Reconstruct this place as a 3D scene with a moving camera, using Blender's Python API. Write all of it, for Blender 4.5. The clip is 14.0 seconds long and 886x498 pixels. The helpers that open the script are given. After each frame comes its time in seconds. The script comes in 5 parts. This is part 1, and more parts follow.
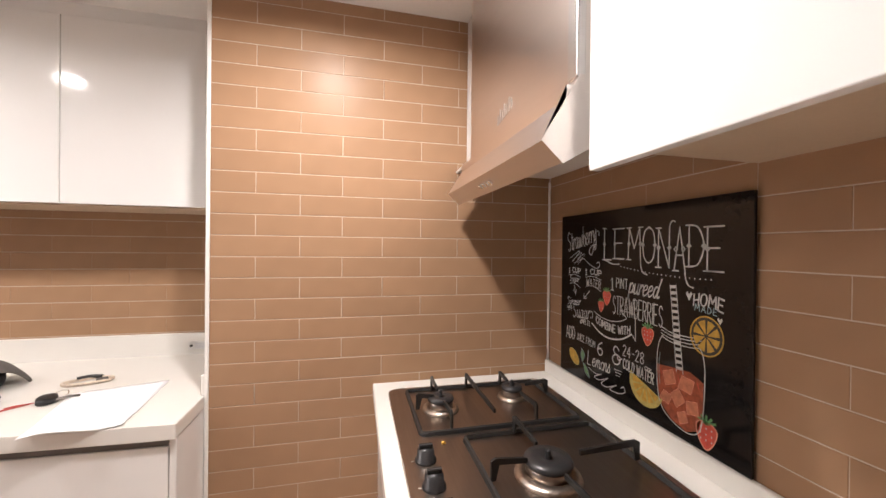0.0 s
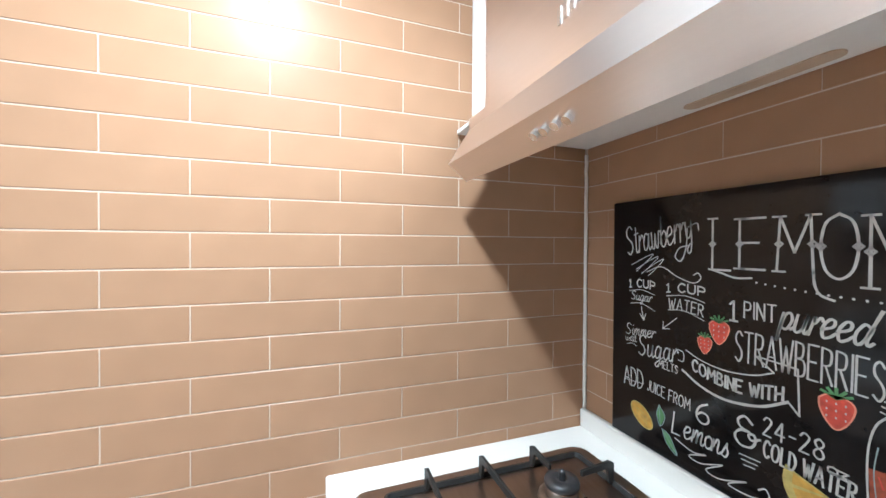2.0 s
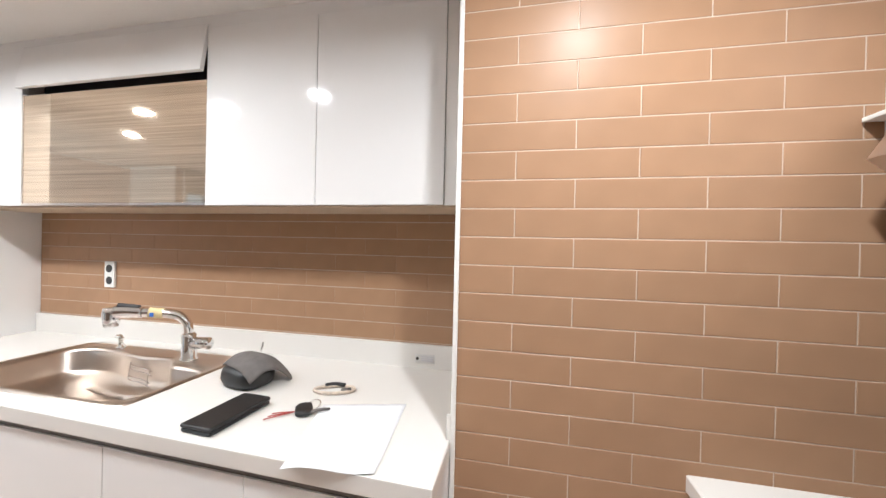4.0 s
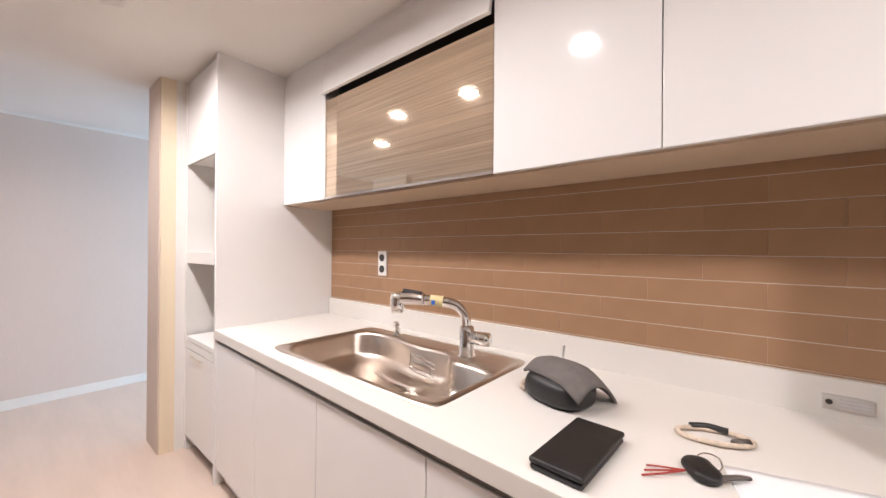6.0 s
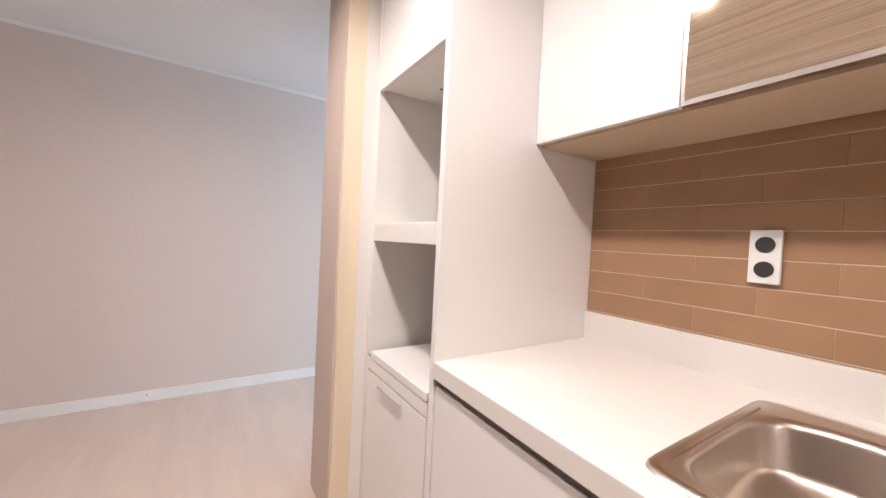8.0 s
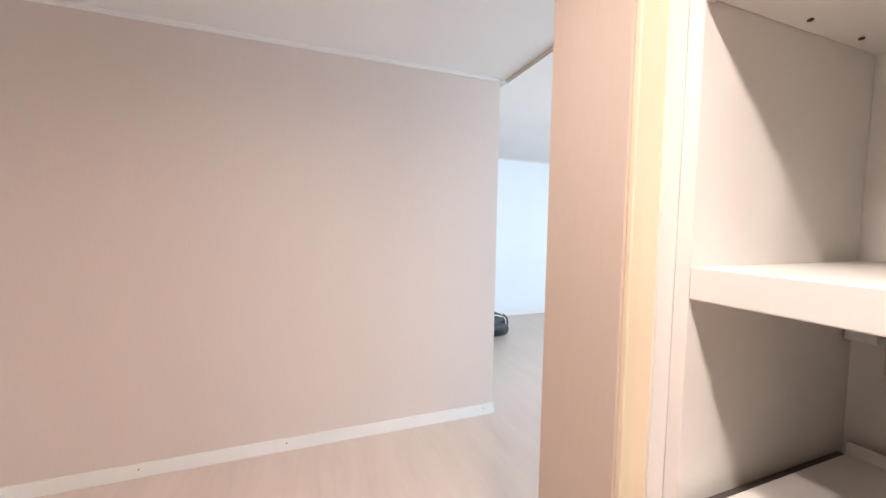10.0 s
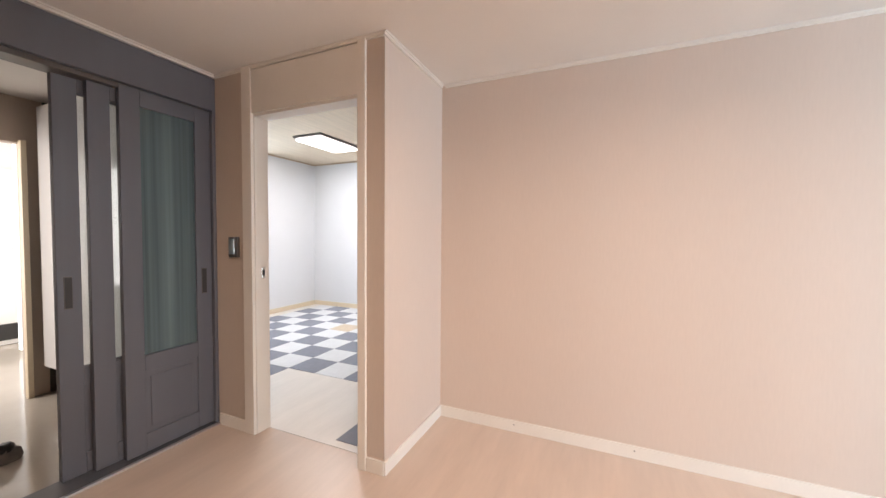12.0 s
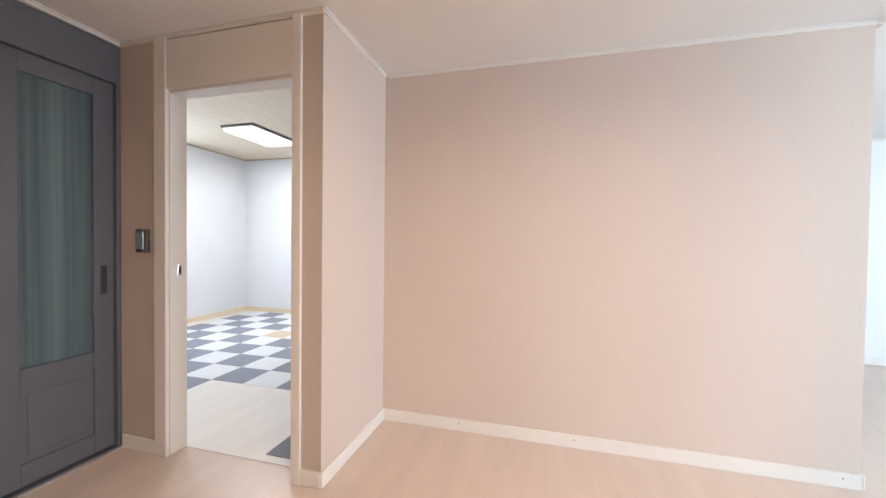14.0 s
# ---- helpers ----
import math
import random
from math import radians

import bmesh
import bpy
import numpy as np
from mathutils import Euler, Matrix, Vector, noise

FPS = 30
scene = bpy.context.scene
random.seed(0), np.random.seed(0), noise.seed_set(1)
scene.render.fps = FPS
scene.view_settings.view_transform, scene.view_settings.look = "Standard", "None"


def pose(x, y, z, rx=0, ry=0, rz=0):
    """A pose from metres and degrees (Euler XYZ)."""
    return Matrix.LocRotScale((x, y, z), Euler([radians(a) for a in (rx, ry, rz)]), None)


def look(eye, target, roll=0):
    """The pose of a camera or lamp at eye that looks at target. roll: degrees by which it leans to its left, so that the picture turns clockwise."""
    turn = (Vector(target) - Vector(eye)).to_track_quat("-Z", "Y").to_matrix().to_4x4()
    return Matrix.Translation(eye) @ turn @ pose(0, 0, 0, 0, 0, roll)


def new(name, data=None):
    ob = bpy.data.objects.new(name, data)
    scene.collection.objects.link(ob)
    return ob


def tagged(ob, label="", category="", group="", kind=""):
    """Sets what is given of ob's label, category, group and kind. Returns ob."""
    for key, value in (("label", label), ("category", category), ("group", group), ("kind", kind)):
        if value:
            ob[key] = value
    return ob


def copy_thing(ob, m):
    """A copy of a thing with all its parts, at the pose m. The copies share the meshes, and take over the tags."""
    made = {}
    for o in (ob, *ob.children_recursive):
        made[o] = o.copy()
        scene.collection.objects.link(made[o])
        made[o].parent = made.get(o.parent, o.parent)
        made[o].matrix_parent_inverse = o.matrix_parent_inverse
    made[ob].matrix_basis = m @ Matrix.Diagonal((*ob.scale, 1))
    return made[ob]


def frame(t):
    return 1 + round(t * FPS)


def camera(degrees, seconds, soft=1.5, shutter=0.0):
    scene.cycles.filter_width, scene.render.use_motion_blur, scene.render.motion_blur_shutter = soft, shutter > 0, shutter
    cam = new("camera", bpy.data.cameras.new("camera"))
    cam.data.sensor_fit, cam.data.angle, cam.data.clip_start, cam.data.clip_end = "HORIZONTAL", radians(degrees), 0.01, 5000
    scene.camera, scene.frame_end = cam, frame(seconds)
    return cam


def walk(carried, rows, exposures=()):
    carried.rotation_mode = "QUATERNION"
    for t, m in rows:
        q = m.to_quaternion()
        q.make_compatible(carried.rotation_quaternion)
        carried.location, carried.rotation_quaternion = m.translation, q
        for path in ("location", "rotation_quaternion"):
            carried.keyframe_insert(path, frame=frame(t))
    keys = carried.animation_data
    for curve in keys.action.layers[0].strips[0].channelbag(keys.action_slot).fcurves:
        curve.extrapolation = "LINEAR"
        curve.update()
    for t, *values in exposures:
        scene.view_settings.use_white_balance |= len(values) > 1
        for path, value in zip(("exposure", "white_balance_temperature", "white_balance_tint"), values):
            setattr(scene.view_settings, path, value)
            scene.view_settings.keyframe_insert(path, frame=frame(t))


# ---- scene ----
cam = camera(101.4, 14.0)
PATH = [
    (0, (1.998, 1.150, 1.416), (2.457, 3.094, 1.408), 0.6),
    (0.5, (2.057, 1.370, 1.427), (2.604, 3.294, 1.413), 0.6),
    (1, (2.080, 1.525, 1.425), (2.689, 3.427, 1.413), 0.5),
    (1.5, (2.091, 1.621, 1.423), (2.733, 3.515, 1.411), 0.4),
    (2, (2.035, 1.716, 1.428), (2.708, 3.599, 1.409), 0.3),
    (2.5, (1.925, 1.768, 1.433), (2.615, 3.645, 1.413), 0.3),
    (3, (1.805, 1.764, 1.448), (2.465, 3.653, 1.420), 0.3),
    (3.5, (1.708, 1.689, 1.434), (1.900, 3.679, 1.415), 0.6),
    (4, (1.645, 1.617, 1.424), (1.218, 3.570, 1.411), 1.3),
    (4.2, (1.616, 1.597, 1.425), (1.037, 3.510, 1.411), 1.7),
    (6.3, (0.829, 1.868, 1.299), (-0.513, 3.35, 1.293), 0.5),
    (6.5, (0.694, 1.906, 1.3), (-0.684, 3.356, 1.284), 0.7),
    (7, (0.399, 1.96, 1.276), (-1.107, 3.276, 1.264), 0.8),
    (7.5, (0.056, 1.958, 1.232), (-1.547, 3.153, 1.205), 1.7),
    (7.7, (-0.095, 1.955, 1.212), (-1.732, 3.104, 1.182), 2.3),
    (9.8, (-1.163, 1.796, 1.381), (-3.008, 2.555, 1.237), 0.8),
    (10, (-1.214, 1.751, 1.36), (-3.085, 2.447, 1.236), 0.9),
    (10.5, (-1.261, 1.64, 1.323), (-3.235, 1.948, 1.232), 0.5),
    (11, (-1.201, 1.548, 1.318), (-3.19, 1.352, 1.243), 0.4),
    (11.5, (-1.141, 1.459, 1.319), (-3.065, 0.918, 1.244), 0.5),
    (12, (-1.111, 1.422, 1.313), (-2.941, 0.617, 1.243), 0.4),
    (12.5, (-1.1, 1.438, 1.294), (-2.856, 0.482, 1.236), 0.5),
    (13, (-1.099, 1.448, 1.281), (-2.852, 0.487, 1.223), 0.7),
    (13.5, (-1.103, 1.421, 1.255), (-2.949, 0.653, 1.214), 0.9),
    (14, (-1.176, 1.396, 1.246), (-3.108, 0.883, 1.208), 0.7),
]
walk(cam, [(t, look(eye, target, roll)) for t, eye, target, roll in PATH],
     exposures=[(0.0, -0.06, 5800, 8), (0.6, 0.05, 5450, 4), (1.3, 0.60, 4650, -6), (2.5, 0.60, 4600, -6), (3.0, 0.45, 4850, -4), (3.6, 0.05, 5100, -1), (4.2, -0.10, 5350, 4),
                (6.3, -0.30, 5800, 12), (7.7, -0.4, 5950, 14), (9.8, -0.2, 6350, 15), (11.0, -0.14, 6800, 17), (12.0, -0.05, 7100, 18), (13.0, 0.0, 6950, 17), (14.0, -0.02, 6650, 15)])

# ---- light ----
H = 2.385          # ceiling of kitchen and hall
world = bpy.data.worlds.new("sky_world")
scene.world = world
world.use_nodes = True
wn = world.node_tree.nodes
sky = wn.new("ShaderNodeTexSky")
sky.sky_type, sky.sun_disc, sky.sun_elevation, sky.sun_rotation = "NISHITA", False, radians(40), radians(200)
world.node_tree.links.new(sky.outputs["Color"], wn["Background"].inputs["Color"])
wn["Background"].inputs["Strength"].default_value = 0.12


def area(name, m, energy, color, sx, sy, shape="RECTANGLE"):
    lamp = bpy.data.lights.new(name, "AREA")
    lamp.energy, lamp.color, lamp.shape, lamp.size, lamp.size_y = energy, color, shape, sx, sy
    lamp.spread = radians(168) if shape == "DISK" else math.pi
    ob = new(name, lamp)
    ob.matrix_world = m
    return ob


WARM = (1.0, 0.87, 0.76)
COOL = (0.57, 0.79, 1.0)
DOWNLIGHTS = [(-1.10, 2.06), (-0.43, 2.03), (0.37, 2.12), (1.86, 1.98), (-1.80, 1.62)]
for lx, ly in DOWNLIGHTS:
    area("downlight_lamp", pose(lx, ly, H - 0.022), 31 if lx > 1 else 14 if lx > 0 else 16 if lx < -1.5 else 20, WARM, 0.1, 0.1, "DISK")
area("living_window_lamp", pose(-1.2, 6.9, 1.3, -90, 0, 0), 320, COOL, 3.2, 2.0)
area("bedroom_lamp", pose(-5.19, -2.16, 2.565), 42, (0.95, 0.97, 1.0), 0.72, 0.40)
area("bedroom_window_lamp", pose(-4.5, -3.6, 1.88, 90, 0, 0), 24, COOL, 1.4, 1.3)
# added lamp that stands for sky light on the porch; no window known there
area("porch_sky_fill_lamp", pose(-1.15, -4.1, 1.4, 0, 90, 0), 45, (1.0, 0.98, 0.95), 1.6, 1.6)


# ---- materials ----
def mat(name, col, rough=0.5, metal=0.0, var=0.06, scale=6.0, bump=0.0, bscale=80.0, stretch=(1, 1, 1), rvar=0.0, coat=0.0, island=False, detail=4):
    m = bpy.data.materials.new(name)
    m.use_nodes = True
    n, l = m.node_tree.nodes, m.node_tree.links
    b = n["Principled BSDF"]
    tc = n.new("ShaderNodeTexCoord")
    mp = n.new("ShaderNodeMapping")
    mp.inputs["Scale"].default_value = stretch
    l.new(tc.outputs["Object"], mp.inputs["Vector"])
    big, fine = n.new("ShaderNodeTexNoise"), n.new("ShaderNodeTexNoise")
    big.inputs["Scale"].default_value, big.inputs["Detail"].default_value = scale, detail
    fine.inputs["Scale"].default_value, fine.inputs["Detail"].default_value = bscale, min(3, detail)
    for t in (big, fine):
        l.new(mp.outputs["Vector"], t.inputs["Vector"])
    ramp = n.new("ShaderNodeValToRGB")
    ramp.color_ramp.elements[0].position, ramp.color_ramp.elements[1].position = 0.3, 0.7
    ramp.color_ramp.elements[0].color = (*[c * (1 - var) for c in col], 1)
    ramp.color_ramp.elements[1].color = (*[min(1, c * (1 + var)) for c in col], 1)
    mix = n.new("ShaderNodeMath")
    mix.operation = "MULTIPLY_ADD"
    mix.inputs[1].default_value = 0.35
    l.new(fine.outputs["Fac"], mix.inputs[0])
    half = n.new("ShaderNodeMath")
    half.operation = "MULTIPLY_ADD"
    half.inputs[1].default_value, half.inputs[2].default_value = 0.65, 0.0
    l.new(big.outputs["Fac"], half.inputs[0])
    l.new(half.outputs[0], mix.inputs[2])
    last = mix.outputs[0]
    if island:
        info = n.new("ShaderNodeObjectInfo")
        add = n.new("ShaderNodeMath")
        add.operation = "MULTIPLY_ADD"
        add.inputs[1].default_value = 0.22
        l.new(info.outputs["Random"], add.inputs[0])
        sub = n.new("ShaderNodeMath")
        sub.operation = "ADD"
        sub.inputs[1].default_value = -0.11
        l.new(last, sub.inputs[0])
        l.new(sub.outputs[0], add.inputs[2])
        last = add.outputs[0]
    l.new(last, ramp.inputs["Fac"])
    l.new(ramp.outputs["Color"], b.inputs["Base Color"])
    b.inputs["Metallic"].default_value = metal
    b.inputs["Coat Weight"].default_value = coat
    b.inputs["Coat Roughness"].default_value = 0.05
    if rvar:
        rr = n.new("ShaderNodeMath")
        rr.operation = "MULTIPLY_ADD"
        rr.inputs[1].default_value, rr.inputs[2].default_value = rvar, rough - rvar / 2
        l.new(fine.outputs["Fac"], rr.inputs[0])
        l.new(rr.outputs[0], b.inputs["Roughness"])
    else:
        b.inputs["Roughness"].default_value = rough
    if bump:
        bp = n.new("ShaderNodeBump")
        bp.inputs["Strength"].default_value, bp.inputs["Distance"].default_value = bump, 0.002
        l.new(fine.outputs["Fac"], bp.inputs["Height"])
        l.new(bp.outputs["Normal"], b.inputs["Normal"])
    return m


def glow(name, col, strength):
    m = bpy.data.materials.new(name)
    m.use_nodes = True
    b = m.node_tree.nodes["Principled BSDF"]
    b.inputs["Base Color"].default_value = (*col, 1)
    b.inputs["Emission Color"].default_value, b.inputs["Emission Strength"].default_value = (*col, 1), strength
    return m


def clear(name, col, rough):
    m = bpy.data.materials.new(name)
    m.use_nodes = True
    b = m.node_tree.nodes["Principled BSDF"]
    b.inputs["Base Color"].default_value, b.inputs["Roughness"].default_value = (*col, 1), rough
    b.inputs["Transmission Weight"].default_value, b.inputs["IOR"].default_value = 1.0, 1.1
    return m


M_TILE = mat("brown_ceramic_tile", (0.35, 0.212, 0.124), 0.36, 0, 0.06, 0.9, 0.02, 18, rvar=0.05, island=True, detail=0)
M_TILE.node_tree.nodes["Principled BSDF"].inputs["Specular IOR Level"].default_value = 0.16
M_GROUT = mat("pale_grout", (0.55, 0.45, 0.36), 0.8, 0, 0.05, 12, 0.2, 200)
M_GLOSS = mat("white_gloss_lacquer", (0.80, 0.785, 0.77), 0.085, 0, 0.01, 2, 0.012, 9)
M_WHITE = mat("white_board", (0.78, 0.76, 0.73), 0.45, 0, 0.03, 5, 0.05, 150)
M_STONE = mat("white_solid_surface", (0.74, 0.71, 0.665), 0.25, 0, 0.012, 4)
M_UNDER = mat("beige_cabinet_board", (0.52, 0.40, 0.28), 0.5, 0, 0.05, 6, 0.05, 120)
# for black parts, and for hollows whose shade is put into the colour
M_DARK = mat("black_and_hollow_shade", (0.03, 0.027, 0.025), 0.5, 0, 0.1, 8)
M_GAP = mat("grey_handle_groove", (0.12, 0.105, 0.095), 0.4, 0.3, 0.1, 8)
M_STEEL = mat("brushed_steel", (0.66, 0.61, 0.57), 0.26, 1, 0.05, 3, 0, 60, (1, 1, 25), 0.08)
M_HOOD = mat("hood_steel", (0.74, 0.69, 0.66), 0.30, 1, 0.03, 2, 0, 30, (9, 0.4, 9), 0.08)
M_SINK = mat("sink_steel", (0.64, 0.57, 0.50), 0.30, 1, 0.04, 3, 0, 60, (0.6, 6, 6), 0.05)
M_HOB = mat("hob_steel", (0.36, 0.30, 0.26), 0.33, 1, 0.08, 6, 0, 70, (18, 1, 1), 0.10)
M_CHROME = mat("chrome", (0.82, 0.82, 0.82), 0.07, 1, 0.03, 5)
M_ALU = mat("aluminium", (0.72, 0.71, 0.70), 0.3, 1, 0.04, 8)
M_IRON = mat("black_enamel_iron", (0.018, 0.017, 0.016), 0.42, 0, 0.3, 30, 0.2, 150)
M_CAP = mat("burner_cap", (0.035, 0.033, 0.034), 0.3, 0.2, 0.3, 20, 0.1, 120)
M_RUST = mat("stained_burner_ring", (0.50, 0.44, 0.38), 0.35, 1, 0.35, 25, 0.15, 120)
M_TINT = mat("tinted_lined_glass", (0.74, 0.61, 0.47), 0.04, 0.85, 0.36, 75, 0.02, 9, (0.02, 1, 3.2), 0.04)
M_BOARD = mat("black_glass", (0.010, 0.009, 0.009), 0.10, 0, 0.2, 6)
M_BOARD.node_tree.nodes["Principled BSDF"].inputs["Specular IOR Level"].default_value = 0.3
M_CHALK = mat("chalk_white", (0.56, 0.56, 0.54), 0.7, 0, 0.12, 60)
M_CHALKG = mat("chalk_grey", (0.30, 0.40, 0.40), 0.7, 0, 0.2, 60)
M_RED = mat("chalk_red", (0.55, 0.07, 0.04), 0.6, 0, 0.35, 70)
M_DRINK = mat("chalk_drink_red", (0.30, 0.065, 0.025), 0.6, 0, 0.45, 40)
M_ICE = mat("chalk_ice", (0.52, 0.19, 0.10), 0.6, 0, 0.35, 45)
M_PINK = mat("chalk_pink", (0.75, 0.30, 0.20), 0.6, 0, 0.3, 50)
M_YEL = mat("chalk_yellow", (0.55, 0.34, 0.05), 0.6, 0, 0.3, 60)
M_LEM = mat("chalk_lemon", (0.50, 0.42, 0.12), 0.6, 0, 0.3, 60)
M_GREEN = mat("chalk_green", (0.12, 0.28, 0.10), 0.6, 0, 0.3, 60)
M_PAPER = mat("grey_beige_wallpaper", (0.61, 0.505, 0.43), 0.75, 0, 0.04, 1.2, 0.14, 90, (1, 1, 0.15))
M_PAPER2 = mat("taupe_wallpaper", (0.53, 0.45, 0.385), 0.75, 0, 0.05, 1.5, 0.2, 90, (1, 1, 0.15))
# dark finish invented for the unseen south wall, to soak up bounced light
M_DARKWALL = mat("dark_bounce_absorber", (0.20, 0.145, 0.105), 0.5, 0, 0.12, 3, 0.1, 40, (6, 6, 0.4))
M_CREAM = mat("cream_trim", (0.78, 0.67, 0.50), 0.45, 0, 0.05, 3, 0.05, 60, (6, 6, 0.3))
M_TRIM = mat("white_trim", (0.74, 0.70, 0.64), 0.45, 0, 0.03, 5, 0.04, 90)
M_SEAL = mat("white_sealant", (0.82, 0.79, 0.75), 0.5, 0, 0.04, 15, 0.15, 60)
M_CEIL = mat("ceiling_paper", (0.74, 0.71, 0.67), 0.85, 0, 0.03, 2, 0.2, 120)
M_FLOOR = mat("pale_laminate_floor", (0.62, 0.495, 0.41), 0.36, 0, 0.07, 1.6, 0.02, 7, (0.8, 5, 1), 0.08)
# pale vinyl, with the bedroom's bright light also put into its colour
M_BFLOOR_LIT = mat("pale_lit_bedroom_floor", (0.74, 0.70, 0.65), 0.4, 0, 0.05, 2, 0.02, 9, (0.8, 5, 1))
M_BWALL = mat("pale_bedroom_wallpaper", (0.78, 0.80, 0.82), 0.8, 0, 0.02, 2, 0.15, 90)
M_BCEIL = mat("pale_wood_ceiling", (0.72, 0.60, 0.46), 0.7, 0, 0.10, 3, 0.1, 40, (0.4, 6, 1))
M_CARPW = mat("white_carpet_tile", (0.72, 0.74, 0.76), 0.95, 0, 0.05, 20, 0.6, 300)
M_CARPG = mat("grey_carpet_tile", (0.26, 0.28, 0.33), 0.95, 0, 0.08, 20, 0.6, 300)
M_CARPB = mat("beige_carpet_tile", (0.62, 0.52, 0.40), 0.95, 0, 0.08, 20, 0.6, 300)
M_DOOR = mat("slate_grey_paint", (0.115, 0.118, 0.135), 0.42, 0, 0.05, 3, 0.08, 60, (6, 6, 0.5))
M_DGLASS = mat("smoky_teal_glass", (0.12, 0.175, 0.19), 0.12, 0.3, 0.45, 2.2, 0, 10, (6, 6, 0.05))
M_FOYER = mat("polished_foyer_tile", (0.50, 0.45, 0.39), 0.12, 0, 0.05, 4)
M_FABRIC = mat("grey_felt", (0.15, 0.135, 0.125), 0.95, 0, 0.15, 30, 0.6, 400)
M_BLACK = mat("black_leather", (0.015, 0.014, 0.014), 0.45, 0, 0.3, 30, 0.3, 220)
M_SHEET = mat("white_paper", (0.82, 0.82, 0.83), 0.8, 0, 0.015, 10)
M_PRINT = mat("faint_print", (0.62, 0.62, 0.66), 0.8, 0, 0.1, 60)
M_ROPE = mat("pale_rope", (0.60, 0.50, 0.40), 0.9, 0, 0.25, 60, 0.5, 200)
M_REDCORD = mat("red_cord", (0.35, 0.04, 0.03), 0.7, 0, 0.2, 60)
M_TAPE = mat("yellow_label", (0.70, 0.58, 0.30), 0.5, 0, 0.05, 30)
M_BLUE = mat("blue_label", (0.06, 0.16, 0.55), 0.5, 0, 0.05, 30)
M_PLASTIC = mat("white_plastic", (0.78, 0.77, 0.74), 0.35, 0, 0.02, 20)
M_FROST = clear("clear_pane", (0.9, 0.95, 0.97), 0.05)
M_LAMP = glow("lamp_glow", (1.0, 0.88, 0.72), 14)
M_PANEL = glow("panel_glow", (0.97, 0.98, 1.0), 3.2)
M_DAY = glow("daylight_backdrop", (0.85, 0.94, 1.0), 1.6)


# ---- helpers of the scene ----
def link(name, bm, material, parent=None, smooth=False):
    me = bpy.data.meshes.new(name)
    bmesh.ops.recalc_face_normals(bm, faces=bm.faces)
    if smooth:
        for f in bm.faces:
            f.smooth = True
    bm.to_mesh(me)
    bm.free()
    me.materials.append(material)
    ob = new(name, me)
    if parent:
        ob.parent = parent
        if parent.type == "EMPTY":
            ob.matrix_parent_inverse = Matrix.Translation(-parent.location)
    return ob


def part(name, bm, material, parent, label="", smooth=False):
    return tagged(link(name, bm, material, parent, smooth), label)


def thing(name, loc, label, category, group=""):
    ob = new(name)
    ob.location, ob.empty_display_size = loc, 0.05
    return tagged(ob, label, category, group)


def cube(x0, y0, z0, x1, y1, z1, bevel=0.0, bm=None, seg=2):
    one = bmesh.new()
    bmesh.ops.create_cube(one, size=1)
    for v in one.verts:
        v.co = Vector(((x0 + x1) / 2 + v.co.x * (x1 - x0), (y0 + y1) / 2 + v.co.y * (y1 - y0), (z0 + z1) / 2 + v.co.z * (z1 - z0)))
    if bevel:
        bmesh.ops.bevel(one, geom=one.edges[:], offset=bevel, segments=seg, affect="EDGES", profile=0.5)
    if bm is None:
        return one
    me = bpy.data.meshes.new("tmp")
    one.to_mesh(me)
    one.free()
    bm.from_mesh(me)
    bpy.data.meshes.remove(me)
    return bm


def setting(name, x0, y0, z0, x1, y1, z1, m, label="", bevel=0.0):
    return tagged(link(name, cube(x0, y0, z0, x1, y1, z1, bevel), m), label, kind="structure")


def lathe(profile, center, seg=32, bm=None, axis="z"):
    """A turned body from (radius, height) pairs."""
    bm = bm or bmesh.new()
    rings = []
    for r, z in profile:
        ring = []
        for k in range(seg):
            a = 2 * math.pi * k / seg
            p = (r * math.cos(a), r * math.sin(a), z)
            if axis == "x":
                p = (z, p[0], p[1])
            elif axis == "y":
                p = (p[0], z, p[1])
            ring.append(bm.verts.new(Vector(center) + Vector(p)))
        rings.append(ring)
    for a, b in zip(rings, rings[1:]):
        for k in range(seg):
            bm.faces.new((a[k], a[(k + 1) % seg], b[(k + 1) % seg], b[k]))
    for ring in (rings[0], rings[-1]):
        if (ring[0].co - ring[seg // 2].co).length > 1e-4:
            bm.faces.new(ring)
    return bm


